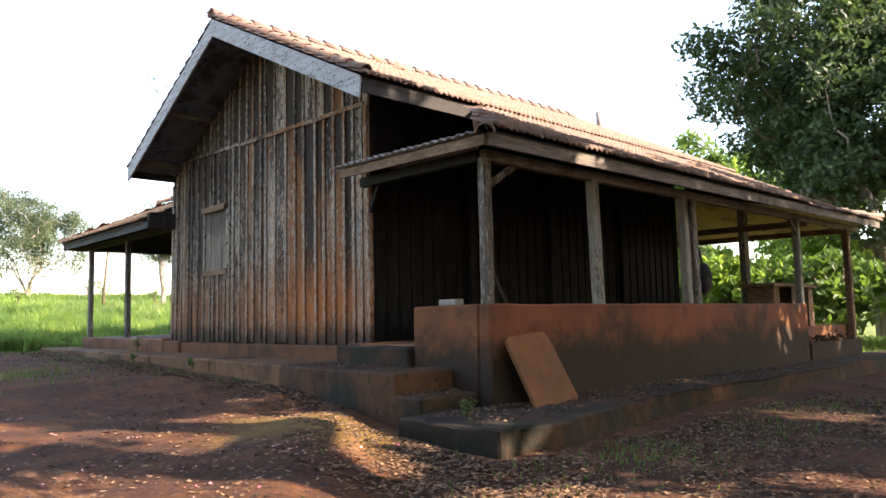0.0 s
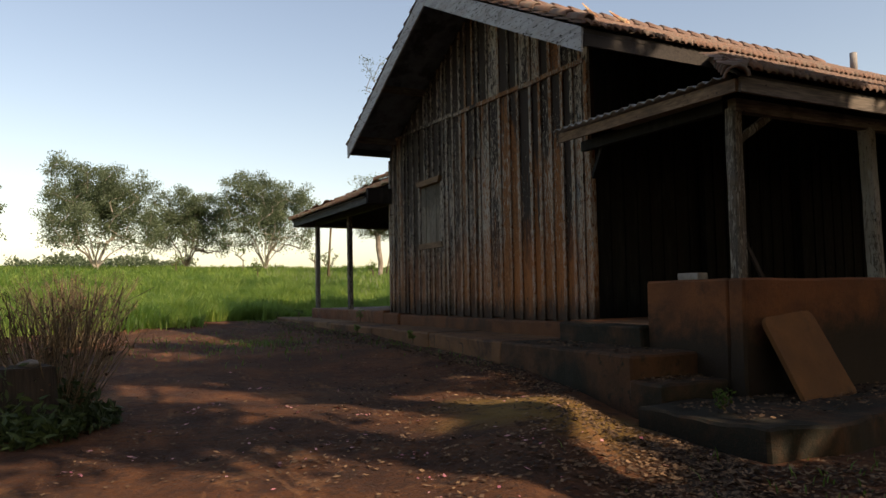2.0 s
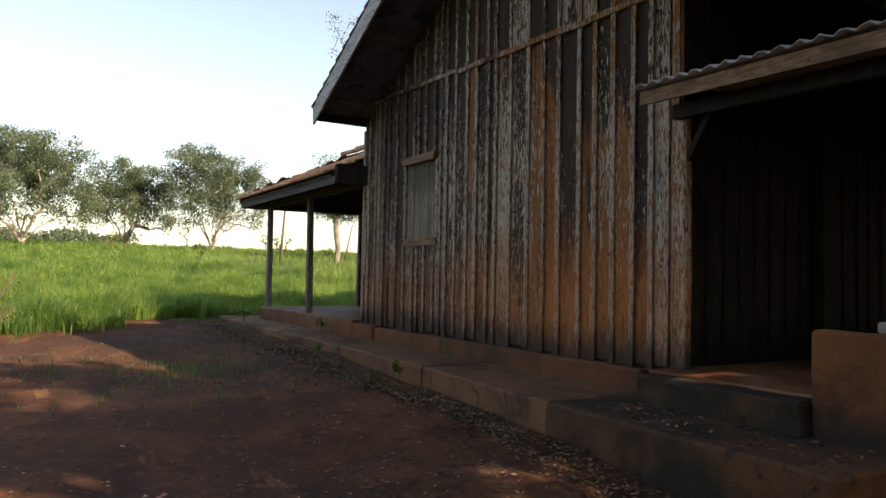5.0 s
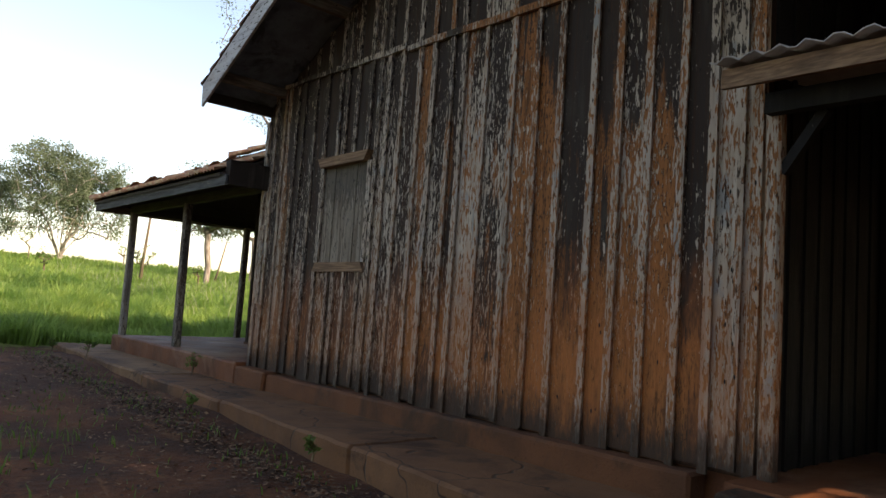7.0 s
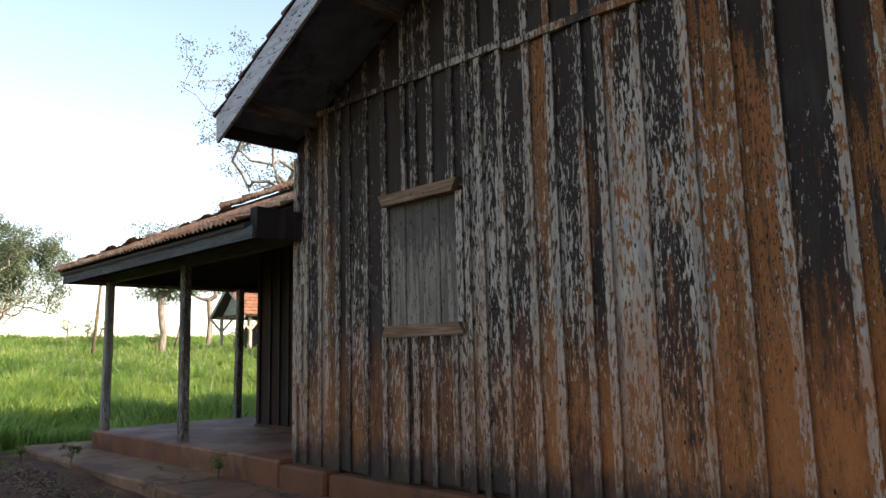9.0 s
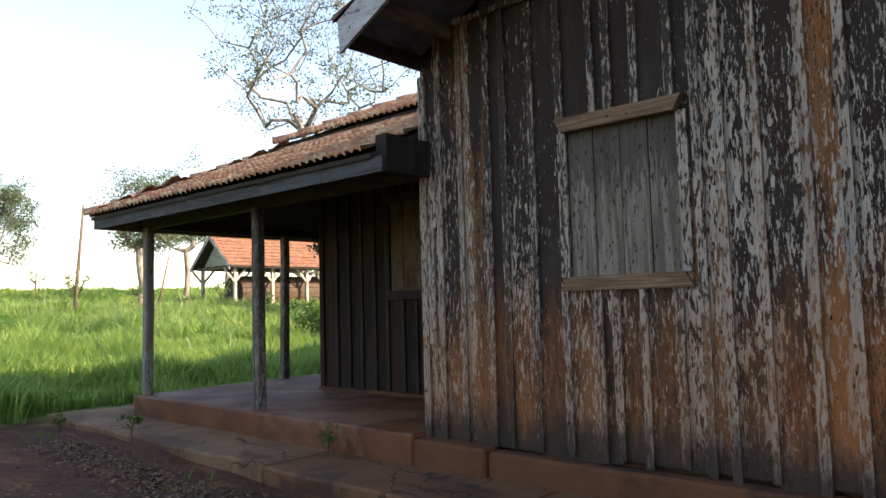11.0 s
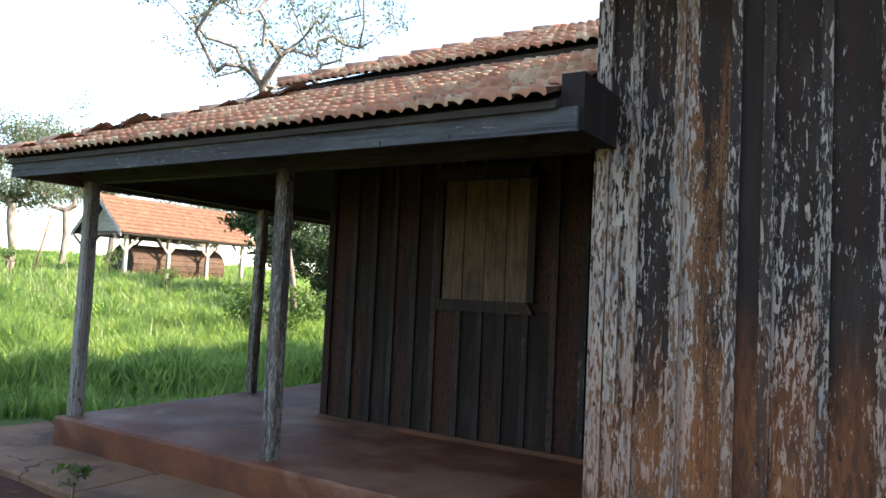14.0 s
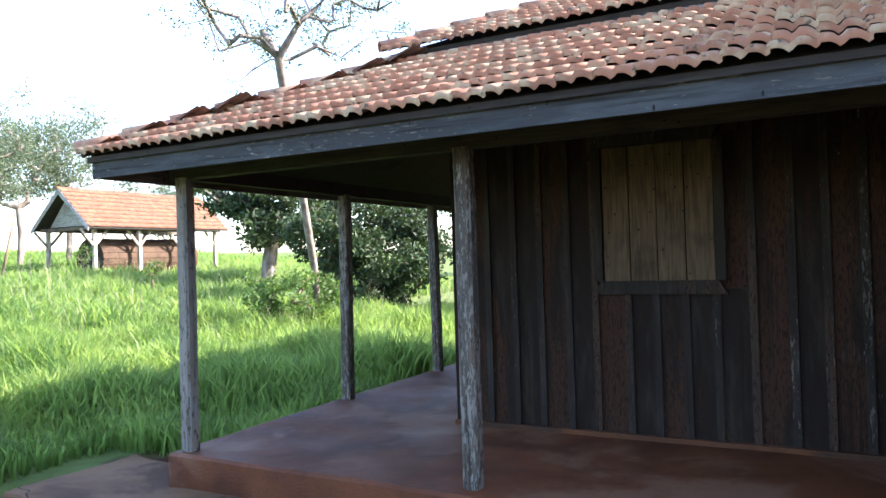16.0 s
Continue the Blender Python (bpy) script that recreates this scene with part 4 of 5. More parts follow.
caps(ver, (-0.85, -9.57, 2.69), (1.1, -7.62, 3.70), M_TILE_MAIN, 0.1)
caps(ver, (VX + 0.02, VY - 0.03, VZ + 0.03), (RX, -6.6, VZ + VP * 2.96 + 0.03), M_TILE_MAIN, 0.09)
part("fascia", one(beam, (-0.82, -9.54, 2.68), (-0.45, -6.5, 2.85), 0.035, 0.11), M_TRIM, ver, "brown fascia board under the sheet edge")
part("fascia", one(beam, (-0.80, -9.55, 2.685), (VX, -9.55, 2.70), 0.035, 0.13), M_BEAM, ver)
part("wall_plate", one(beam, (-0.5, -9.2, 2.62), (VX - 0.3, -9.2, 2.62), 0.09, 0.12), M_BEAM, ver)
part("wall_plate", one(beam, (-0.46, -9.1, 2.64), (-0.2, -6.65, 2.74), 0.08, 0.12), M_VERANDA, ver)
for k in range(10):
    xk = 1.2 + k * 0.82
    part("rafter", one(beam, (xk, VY + 0.1, VZ - 0.04), (xk, VTOP, VZ + PITCH * (VTOP - VY) - 0.09), 0.05, 0.08), M_BEAM, ver)
part("tie_beam", one(beam, (8.4, -9.2, 2.55), (8.4, -4.6, 2.6), 0.08, 0.12), M_TRIM, ver)
part("tie_beam", one(beam, (10.5, -9.1, 2.55), (10.5, -4.6, 2.6), 0.08, 0.12), M_TRIM, ver)
part("tie_beam", one(beam, (8.3, -4.6, 2.66), (10.8, -4.6, 2.66), 0.08, 0.12), M_TRIM, ver)


# ---- posts ----
def post(label, x, y, z0, z1, w, group, lean=(0.0, 0.0), material=M_POST):
    ob = thing("post", label, "post", (x, y, z0), group)
    bm = bmesh.new()
    secs = []
    n = 7
    for k in range(n):
        f = k / (n - 1)
        j = [rnd.uniform(-0.004, 0.004) for _ in range(4)]
        cx, cy = x + lean[0] * f, y + lean[1] * f
        secs.append([bm.verts.new((cx + sx * w / 2 + j[0], cy + sy * w / 2 + j[1], z0 + (z1 - z0) * f)) for sx, sy in ((-1, -0.7), (-0.7, -1), (0.7, -1), (1, -0.7), (1, 0.7), (0.7, 1), (-0.7, 1), (-1, 0.7))])
    for a, b in zip(secs, secs[1:]):
        for k in range(8):
            bm.faces.new((a[k], a[(k + 1) % 8], b[(k + 1) % 8], b[k]))
    bm.faces.new(secs[0][::-1])
    bm.faces.new(secs[-1])
    part("shaft", bm, material, ob)
    return ob


for x, y in ((-0.02, 5.07), (0.0, 2.53), (2.18, 5.07), (4.2, 5.05), (6.3, 5.05)):
    post("grey weathered wooden porch post on the red slab", x, y, 0.59, 2.81, 0.115, "porch posts", (rnd.uniform(-0.02, 0.02), rnd.uniform(-0.03, 0.03)))
pa = post("pale weathered veranda post standing on the parapet", -0.45, -9.17, 1.02, 2.6, 0.12, "veranda posts", (0.0, 0.0))
part("brace", one(beam, (-0.4, -9.16, 2.3), (0.05, -9.16, 2.58), 0.05, 0.07), M_POST, pa)
for x in (1.53, 3.75, 4.0):
    post("weathered veranda post standing on the parapet", x, -9.19, 1.02, 2.58, 0.13, "veranda posts", (-0.05, 0.0))
pe = post("veranda post at the parapet end", 7.85, -9.2, 1.0, 2.58, 0.12, "veranda posts")
part("brace", one(beam, (7.8, -9.22, 2.3), (7.5, -9.22, 2.56), 0.05, 0.07), M_POST, pe)
pf = post("brown shelter corner post standing on the kerb", 10.48, -9.2, 0.3, 2.62, 0.13, "shelter posts", material=M_TRIM)
for x, y in ((8.62, -7.85), (8.9, -7.75), (10.5, -4.65), (8.45, -4.65)):
    post("dark weathered post of the open shelter", x, y, FLOOR - 0.05, 3.14 if y < -7 else 2.6, 0.14, "shelter posts")
jamb = post("thin jamb post against the gable corner", -0.1, -6.66, 0.56, 2.7, 0.09, "veranda posts", material=M_BATTEN)
part("brace", one(beam, (-0.1, -6.7, 2.35), (-0.14, -6.95, 2.68), 0.05, 0.06), M_VERANDA, jamb)


# ---- trees and plants ----
def tubes(nodes, links, radii, sides=6):
    """Tapered tubes along links (child, parent) of a branching skeleton."""
    vs, fs, base = [], [], 0
    ang = np.linspace(0, 2 * np.pi, sides, endpoint=False)
    for a, b in links:
        p, q = nodes[b], nodes[a]
        d = q - p
        ln = np.linalg.norm(d)
        if ln < 1e-4:
            continue
        d = d / ln
        s = np.cross(d, (0.3, 0.2, 1.0) if abs(d[2]) < 0.9 else (1.0, 0.1, 0.0))
        s /= np.linalg.norm(s)
        u = np.cross(d, s)
        for c, r in ((p, radii[b] if radii[b] < radii[a] * 2.2 else radii[a] * 1.5), (q + d * radii[a] * 0.3, radii[a])):
            vs.append(c + r * (np.cos(ang)[:, None] * s + np.sin(ang)[:, None] * u))
        for k in range(sides):
            n = (k + 1) % sides
            fs.append((base + k, base + n, base + sides + n, base + sides + k))
        base += 2 * sides
    return np.concatenate(vs), fs


def leaf_quads(centres, size, g, droop=0.25, long=2.0):
    """A small rhombic leaf at each centre."""
    n = len(centres)
    d = g.normal(size=(n, 3))
    d[:, 2] -= droop
    d /= np.linalg.norm(d, axis=1)[:, None]
    e = np.cross(d, g.normal(size=(n, 3)))
    e /= np.linalg.norm(e, axis=1)[:, None]
    s = size * g.uniform(0.6, 1.3, n)[:, None]
    up = np.cross(d, e) * 0.25
    v = np.stack([centres - d * s * long / 2, centres + (e - up) * s * 0.5, centres + d * s * long / 2, centres - (e + up) * s * 0.5], 1).reshape(-1, 3)
    return v, np.arange(4 * n).reshape(-1, 4)


def skeleton_tree(g, trunk, crown, count, seg=0.5, up=0.35, floor=-1.0, stems=0):
    """Grow branches from the trunk line to points spread through the crown."""
    nodes = [np.array(p, float) for p in trunk]
    parent = [-1] + list(range(len(trunk) - 1))
    c, r = np.array(crown[0], float), np.array(crown[1], float)
    pts = []
    while len(pts) < count:
        q = g.uniform(-1, 1, 3)
        l = np.linalg.norm(q)
        if 0.35 < l < 1.0 and q[2] > floor and (l > 0.6 or g.random() < 0.35):
            w = 0.82 + 0.3 * math.sin(3.1 * q[0] + 7 * c[0]) * math.cos(2.7 * q[1] + q[2] * 3)
            pts.append(c + q * r * min(w, 1.1))
    # stems that fan out from the foot
    for i in range(stems):
        a, q = 2.4 * i + g.uniform(-0.3, 0.3), 0.18 + 0.5 * ((i * 0.618) % 1.0)
        tip = c + r * np.array((math.cos(a) * q, math.sin(a) * q, g.uniform(-0.05, 0.3)))
        last = 1
        for k in range(1, 7):
            f = k / 6
            lift = nodes[1][2] + (tip[2] - nodes[1][2]) * f ** 0.8
            nodes.append(np.array((tip[0] * f, tip[1] * f, lift)) + g.normal(size=3) * 0.05)
            parent.append(last)
            last = len(nodes) - 1
    start = np.array(trunk[-1], float)
    pts.sort(key=lambda p: np.linalg.norm(p - start))
    ends = []
    first = max(1, len(trunk) // 2) if not stems else len(trunk)
    for p in pts:
        arr = np.array(nodes[first:])
        off = p - arr
        dist = np.linalg.norm(off, axis=1)
        rise = off[:, 2] / (dist + 1e-6)
        k = int(np.argmin(dist * (1.25 - up * rise))) + first
        steps = max(1, int(round(dist[k - first] / seg)))
        a = nodes[k]
        last = k
        bend = g.normal(size=3) * 0.1 * dist[k - first]
        for i in range(1, steps + 1):
            f = i / steps
            nodes.append(a + (p - a) * f + bend * math.sin(math.pi * f) + g.normal(size=3) * 0.02)
            parent.append(last)
            last = len(nodes) - 1
        ends.append(last)
    load = np.zeros(len(nodes))
    for e in ends:
        load[e] += 1
    for k in range(len(nodes) - 1, 0, -1):
        load[parent[k]] += load[k]
    return np.array(nodes), [(k, parent[k]) for k in range(1, len(nodes))], load, np.array(pts)


# openings in the canopy: a sunlit place on the ground and the width of the opening
LIGHT_GAPS = [(-2.3, -8.7, 0.1, 0.75), (-2.6, -9.9, 0.0, 0.5), (-3.5, -9.0, 0.05, 0.3), (-4.0, -10.6, -0.1, 0.6), (-4.9, -6.1, 0.0, 0.55), (-5.3, -9.9, -0.1, 0.55), (-1.45, -10.3, 0.0, 0.4), (6.9, -9.25, 0.6, 0.4)]


def tree(name, label, at, trunk, crown, twigs, leaves, size, leaf_mat, bark_mat, seed, girth=0.02, clump=0.45, category="tree", group="", dome=False):
    """Trunk and crown are given from the foot at the origin."""
    g = np.random.default_rng(seed)
    ob = thing(name, label, category, at, group)
    nodes, links, load, pts = skeleton_tree(g, trunk, crown, twigs, floor=-0.2 if dome else -1.0, stems=11 if dome else 0)
    radii = girth * np.maximum(load, 0.6) ** 0.5
    v, f = tubes(nodes, links, radii)
    t = new("trunk", array_mesh("trunk", v, f, bark_mat, True))
    t.parent = ob
    if leaves:
        rank = (pts[:, 2] - pts[:, 2].min()) / max(0.1, np.ptp(pts[:, 2]))
        share = 0.12 + np.clip(rank * 1.6, 0, 1) if dome else np.ones(len(pts))
        pick = g.choice(len(pts), leaves, p=share / share.sum())
        off = g.normal(size=(leaves, 3))
        off *= (clump * g.uniform(0.3, 1.0, leaves) / np.linalg.norm(off, axis=1))[:, None]
        off[:, 2] *= 0.75
        at_ = pts[pick] + off
        for gap in LIGHT_GAPS:
            w = at_ + np.array(ob.location) - np.array(gap[:3])
            w = w - np.outer(w @ np.array(SUN_WAY), np.array(SUN_WAY))
            at_ = at_[np.linalg.norm(w, axis=1) > gap[3]]
        v, f = leaf_quads(at_, size, g)
        c = new("crown", array_mesh("crown", v, f, leaf_mat))
        c.parent = ob
    return ob


def at_ground(x, y, sink=0.05):
    return (x, y, float(ground_z(x, y)) - sink)


# row of umbrella-shaped trees on the crest of the pasture
ROW = "row of trees on the pasture crest"
tree("tree", "broad grey-green pasture tree with many pale stems", at_ground(-4.6, 41.5), [(0, 0, 0), (0.05, 0, 0.25), (0.1, 0, 0.5)], ((0, 0, 2.7), (4.6, 4.2, 5.8)), 330, 46000, 0.075, M_LEAF_GREY, M_BARK_PALE, 11, 0.009, 0.75, group=ROW, dome=True)
tree("tree", "rounded grey-green pasture tree with several stems", at_ground(2.1, 47.9), [(0, 0, 0), (0, 0, 0.2), (0.05, 0, 0.4)], ((0, 0, 2.4), (3.9, 3.6, 5.0)), 260, 34000, 0.075, M_LEAF_GREY, M_BARK, 12, 0.009, 0.7, group=ROW, dome=True)
tree("tree", "wide-crowned grey-green pasture tree forking near the ground", at_ground(7.4, 42.9), [(0, 0, 0), (0, 0, 0.25), (0, 0.05, 0.5)], ((0, 0, 2.7), (4.4, 4.0, 5.5)), 340, 44000, 0.07, M_LEAF_GREY, M_BARK_PALE, 13, 0.009, 0.72, group=ROW, dome=True)
tree("tree", "dark pasture tree with a leaning crown", at_ground(-13.5, 40.0), [(0, 0, 0), (0.1, 0, 0.5), (0.2, 0, 1.0)], ((0, 0, 3.0), (4.0, 3.6, 4.6)), 240, 16000, 0.11, M_LEAF_GREY, M_BARK, 14, 0.0115, 0.55, group=ROW, dome=True)
tree("tree", "slim dark tree with a sparse open crown", at_ground(11.4, 28.9), [(0, 0, 0), (0.05, 0, 1.0), (-0.1, 0, 2.0), (-0.1, 0, 2.7)], ((0.2, 0, 4.5), (2.7, 2.4, 2.5)), 150, 15000, 0.06, M_LEAF_GREY, M_BARK, 15, 0.013, 0.7)
tree("tree", "tree with an open leafy crown behind the shed", at_ground(16.2, 33.5), [(0, 0, 0), (0.1, 0, 1.5), (0, 0, 2.8)], ((0, 0, 5.0), (3.0, 2.6, 2.4)), 150, 11000, 0.07, M_LEAF_GREY, M_BARK, 16, 0.012, 0.75)
tree("tree", "small leafy tree beyond the shed", at_ground(23.5, 31.0), [(0, 0, 0), (0.1, 0, 1.0), (0, 0, 1.8)], ((0, 0, 3.6), (3.8, 3.2, 2.2)), 130, 8500, 0.08, M_LEAF_GREY, M_BARK, 17, 0.012, 0.6)
tree("tree", "tall airy tree behind the tiled shed", at_ground(19.6, 34.9), [(0, 0, 0), (0.1, 0, 1.6), (0.2, 0, 3.2), (0.0, 0, 4.2)], ((0, 0, 6.2), (3.6, 3.0, 3.0)), 170, 9500, 0.07, M_LEAF_GREY, M_BARK, 29, 0.011, 0.7)
# leaning half-bare tree behind the porch
tree("tree", "leaning pale tree, almost bare with thin twisting branches", at_ground(8.2, 10.1), [(0, 0, 0), (-0.5, -0.3, 1.4), (-1.4, -0.75, 2.9), (-2.4, -1.3, 4.1), (-2.9, -1.55, 5.0)], ((-2.5, -1.6, 7.0), (3.4, 3.0, 2.7)), 300, 9500, 0.036, M_LEAF_GREY, M_BARK, 18, 0.0046, 0.3)
# dark leaves give this sunlit shrub the look of deep shade
tree("shrub_tree", "dense many-stemmed shrub, deep shade put in its leaf colour", at_ground(12.6, 11.4), [(0, 0, 0), (0, 0, 0.3), (0, 0, 0.5)], ((0, 0, 1.7), (2.6, 2.6, 1.75)), 200, 24000, 0.07, M_LEAF_DARK, M_TWIG, 19, 0.012, 0.42, category="shrub")
tree("tree", "dark spreading tree behind the porch", at_ground(14.6, 17.2), [(0, 0, 0), (0.1, 0, 0.9), (0.3, 0, 1.7)], ((0.9, 0, 3.2), (3.0, 3.0, 1.8)), 170, 17000, 0.1, M_LEAF_DARK, M_BARK, 20, 0.02, 0.55)
tree("shrub", "leafy green shrub at the porch corner", at_ground(7.3, 10.0), [(0, 0, 0), (0, 0, 0.2), (0, 0, 0.35)], ((0, 0, 0.75), (1.5, 1.0, 0.65)), 45, 2600, 0.055, M_LEAF, M_TWIG, 21, 0.008, 0.25, category="shrub")
# belt of unseen trees, added behind the yard to dim the sky light
for k, (x, y) in enumerate(((-17, -27), (5, -30), (13, -25), (22, -20), (-28, -20), (27, -25), (-11, -21), (0, -26))):
    tree("tree", "unseen dense tree added behind the yard to cut sky light", at_ground(x, y), [(0, 0, 0), (0.1, 0, 1.4), (0.1, 0.2, 2.6)], ((0, 0, 6.2), (5.6, 4.5, 4.6)), 120, 9000, 0.26, M_LEAF, M_BARK, 100 + k, 0.035, 1.0, group="tree belt behind the yard")
# big shade trees beside the yard; first two unseen, added against sky light
for x, y, seed in ((-12.2, -13.5, 31), (-10.5, -19.5, 32)):
    tree("tree", "unseen dense tree added behind the yard to cut sky light", at_ground(x, y), [(0, 0, 0), (0.1, 0, 1.4), (0.1, 0.2, 2.6)], ((0, 0, 6.0), (4.6, 4.6, 4.4)), 120, 11000, 0.24, M_LEAF, M_BARK, seed, 0.035, 1.0, group="tree belt behind the yard")
# out of view, placed to keep the sun off the veranda fascia
tree("tree", "broad leafy tree shading the veranda front", at_ground(9.5, -16.2), [(0, 0, 0), (0.1, 0, 1.6), (0.1, 0.2, 3.0)], ((0, 0, 6.4), (5.2, 3.8, 2.7)), 130, 19000, 0.16, M_LEAF, M_BARK, 30, 0.032, 0.75)
tree("tree", "huge dark mango tree beyond the shelter", at_ground(21.0, -7.0), [(0, 0, 0), (0, 0, 1.6), (0.2, 0.1, 3.0)], ((0, 0, 8.2), (5.2, 5.6, 5.0)), 380, 70000, 0.13, M_LEAF_MANGO, M_BARK, 23, 0.022, 1.0)
tree("tree", "broad mango tree shading the yard", at_ground(4.2, -19.6), [(0, 0, 0), (0.1, 0, 1.5), (0.1, 0.2, 2.8)], ((1.0, 0.4, 6.6), (5.6, 6.2, 3.3)), 170, 34000, 0.16, M_LEAF, M_BARK, 24, 0.035, 0.75)
tree("tree", "tall leafy tree shading the yard", at_ground(-0.8, -17.0), [(0, 0, 0), (0.1, 0, 2.2), (0.1, 0.2, 4.4)], ((0.6, 0.5, 8.6), (5.2, 3.2, 2.9)), 105, 13000, 0.16, M_LEAF, M_BARK, 25, 0.032, 0.8)
tree("tree", "leafy tree behind the yard", at_ground(-6.5, -25.0), [(0, 0, 0), (0.1, 0, 1.8), (0.1, 0.2, 3.4)], ((0, 0, 7.2), (5.5, 4.5, 3.4)), 150, 15000, 0.18, M_LEAF, M_BARK, 26, 0.035, 0.85)
tree("tree", "tall leafy tree beyond the roof ridge", at_ground(34.0, 6.0), [(0, 0, 0), (0, 0, 2.0), (0.2, 0.1, 4.0)], ((0, 0, 7.2), (4.0, 5.0, 3.6)), 90, 7000, 0.24, M_LEAF, M_BARK, 27, 0.04, 0.9)
tree("tree", "leafy tree at the edge of the thicket", at_ground(30.0, -1.5), [(0, 0, 0), (0, 0, 2.0), (0.2, 0.1, 3.6)], ((0, 0, 6.0), (3.6, 3.6, 3.2)), 90, 7000, 0.22, M_LEAF_BRIGHT, M_BARK, 28, 0.04, 0.9)
for k, (x, y, r, h) in enumerate(((14.6, -7.2, 1.7, 2.7), (15.0, -4.6, 1.9, 2.9), (16.4, -9.6, 2.0, 2.6), (14.0, -2.2, 1.6, 2.4), (17.5, -1.0, 2.3, 3.6), (19.0, -5.2, 2.6, 4.2), (18.5, -11.5, 2.2, 2.9), (21.5, 1.5, 2.6, 3.8))):
    tree("shrub", "bright broad-leaved shrub in the sunny thicket", at_ground(x, y), [(0, 0, 0), (0, 0, 0.3), (0, 0, 0.5)], ((0, 0, h * 0.52), (r, r, h * 0.48)), 90, 3600, 0.13, M_LEAF_BRIGHT if k % 3 else M_LEAF, M_TWIG, 40 + k, 0.012, 0.4, category="shrub", group="thicket beyond the shelter")
for k, (x, y, h) in enumerate(((2.6, 24.0, 1.1), (6.1, 22.9, 1.5), (9.2, 24.5, 1.0), (0.0, 36.0, 1.2), (4.7, 38.0, 1.6), (9.6, 37.0, 1.4), (12.6, 24.0, 1.2), (11.4, 19.0, 1.0))):
    tree("sapling", "thin young sapling with sparse leaves in the pasture", at_ground(x, y), [(0, 0, 0), (0, 0, 0.35 * h), (0, 0, 0.6 * h)], ((0, 0, h * 0.85), (0.4 * h, 0.4 * h, 0.4 * h)), 22, 260, 0.045, M_LEAF, M_TWIG, 60 + k, 0.008, 0.18, category="sapling", group="saplings in the pasture")


def twig_bush(label, x, y, h, n, seed, r):
    """A sheaf of dry upright stalks."""
    g = np.random.default_rng(seed)
    ob = thing("dry_bush", label, "bush", at_ground(x, y))
    nodes, links, rad = [], [], []
    heads = []
    for k in range(n):
        a, q = g.uniform(0, 2 * np.pi), g.uniform(0, 1) ** 0.7
        foot = np.array((math.cos(a), math.sin(a), 0)) * 0.25 * r * q
        tip = np.array((math.cos(a) * r * q, math.sin(a) * r * q, h * g.uniform(0.55, 1.0)))
        for i in range(5):
            f = i / 4
            nodes.append(foot + (tip - foot) * f + g.normal(size=3) * 0.015 * f)
            rad.append(0.006 * (1.1 - 0.7 * f))
            if i:
                links.append((len(nodes) - 1, len(nodes) - 2))
            if i > 2:
                heads.append(nodes[-1])
        for side in range(2):
            b = nodes[-1 - side]
            nodes.append(b + np.array((g.normal() * 0.08, g.normal() * 0.08, 0.12)))
            rad.append(0.003)
            links.append((len(nodes) - 1, len(nodes) - 2 - side - side))
    v, f = tubes(np.array(nodes), links, rad, 4)
    t = new("sheaf", array_mesh("sheaf", v, f, M_TWIG))
    t.parent = ob
    tagged(t, kind="stuff")
    v, f = leaf_quads(np.repeat(np.array(heads), 2, 0) + g.normal(size=(2 * len(heads), 3)) * 0.04, 0.02, g)
    s = new("chaff", array_mesh("chaff", v, f, M_DRY))
    s.parent = ob
    tagged(s, kind="stuff")
    return ob


twig_bush("dry twiggy bush of thin brown stalks at the grass edge", -5.9, -1.0, 1.15, 130, 71, 1.0)
twig_bush("dry twiggy bush of thin brown stalks in the yard", -5.98, -7.2, 1.0, 120, 72, 0.6)
for k, (x, y, z, h) in enumerate(((-1.03, 3.4, 0.34, 0.3), (-0.36, 0.95, 0.34, 0.32), (-1.2, -3.6, 0.2, 0.2), (-1.15, 5.0, 0.3, 0.25), (-1.22, -1.2, 0.25, 0.14), (-1.35, -9.75, -0.05, 0.22))):
    tree("weed", "small green weed growing at the concrete edge", (x, y, z - 0.02), [(0, 0, 0), (0.01, 0, 0.3 * h), (0.02, 0, 0.6 * h)], ((0, 0, h * 0.7), (0.35 * h, 0.35 * h, 0.4 * h)), 12, 130, 0.02, M_LEAF, M_TWIG, 80 + k, 0.003, 0.05, category="weed")


# ---- grass ----
def keep_grass(x, y, g):
    e = y + 1.1 * np.sin(0.9 * x + 0.5) * 0.5 + g.normal(size=len(x)) * 0.35
    ok = e > 4.3 + np.clip(-2.5 - x, 0, 3) * -0.35
    ok &= ~((x > -1.25) & (y < 5.3)) & ~((x > -1.08) & (x < 0.5) & (y < 6.72))
    ok &= ~((x > -1.25) & (x < 8.2) & (y < 5.35)) & ~((x > -3.0) & (x < -1.0) & (y < 6.2 + 0.4 * np.sin(3 * x)))
    return ok


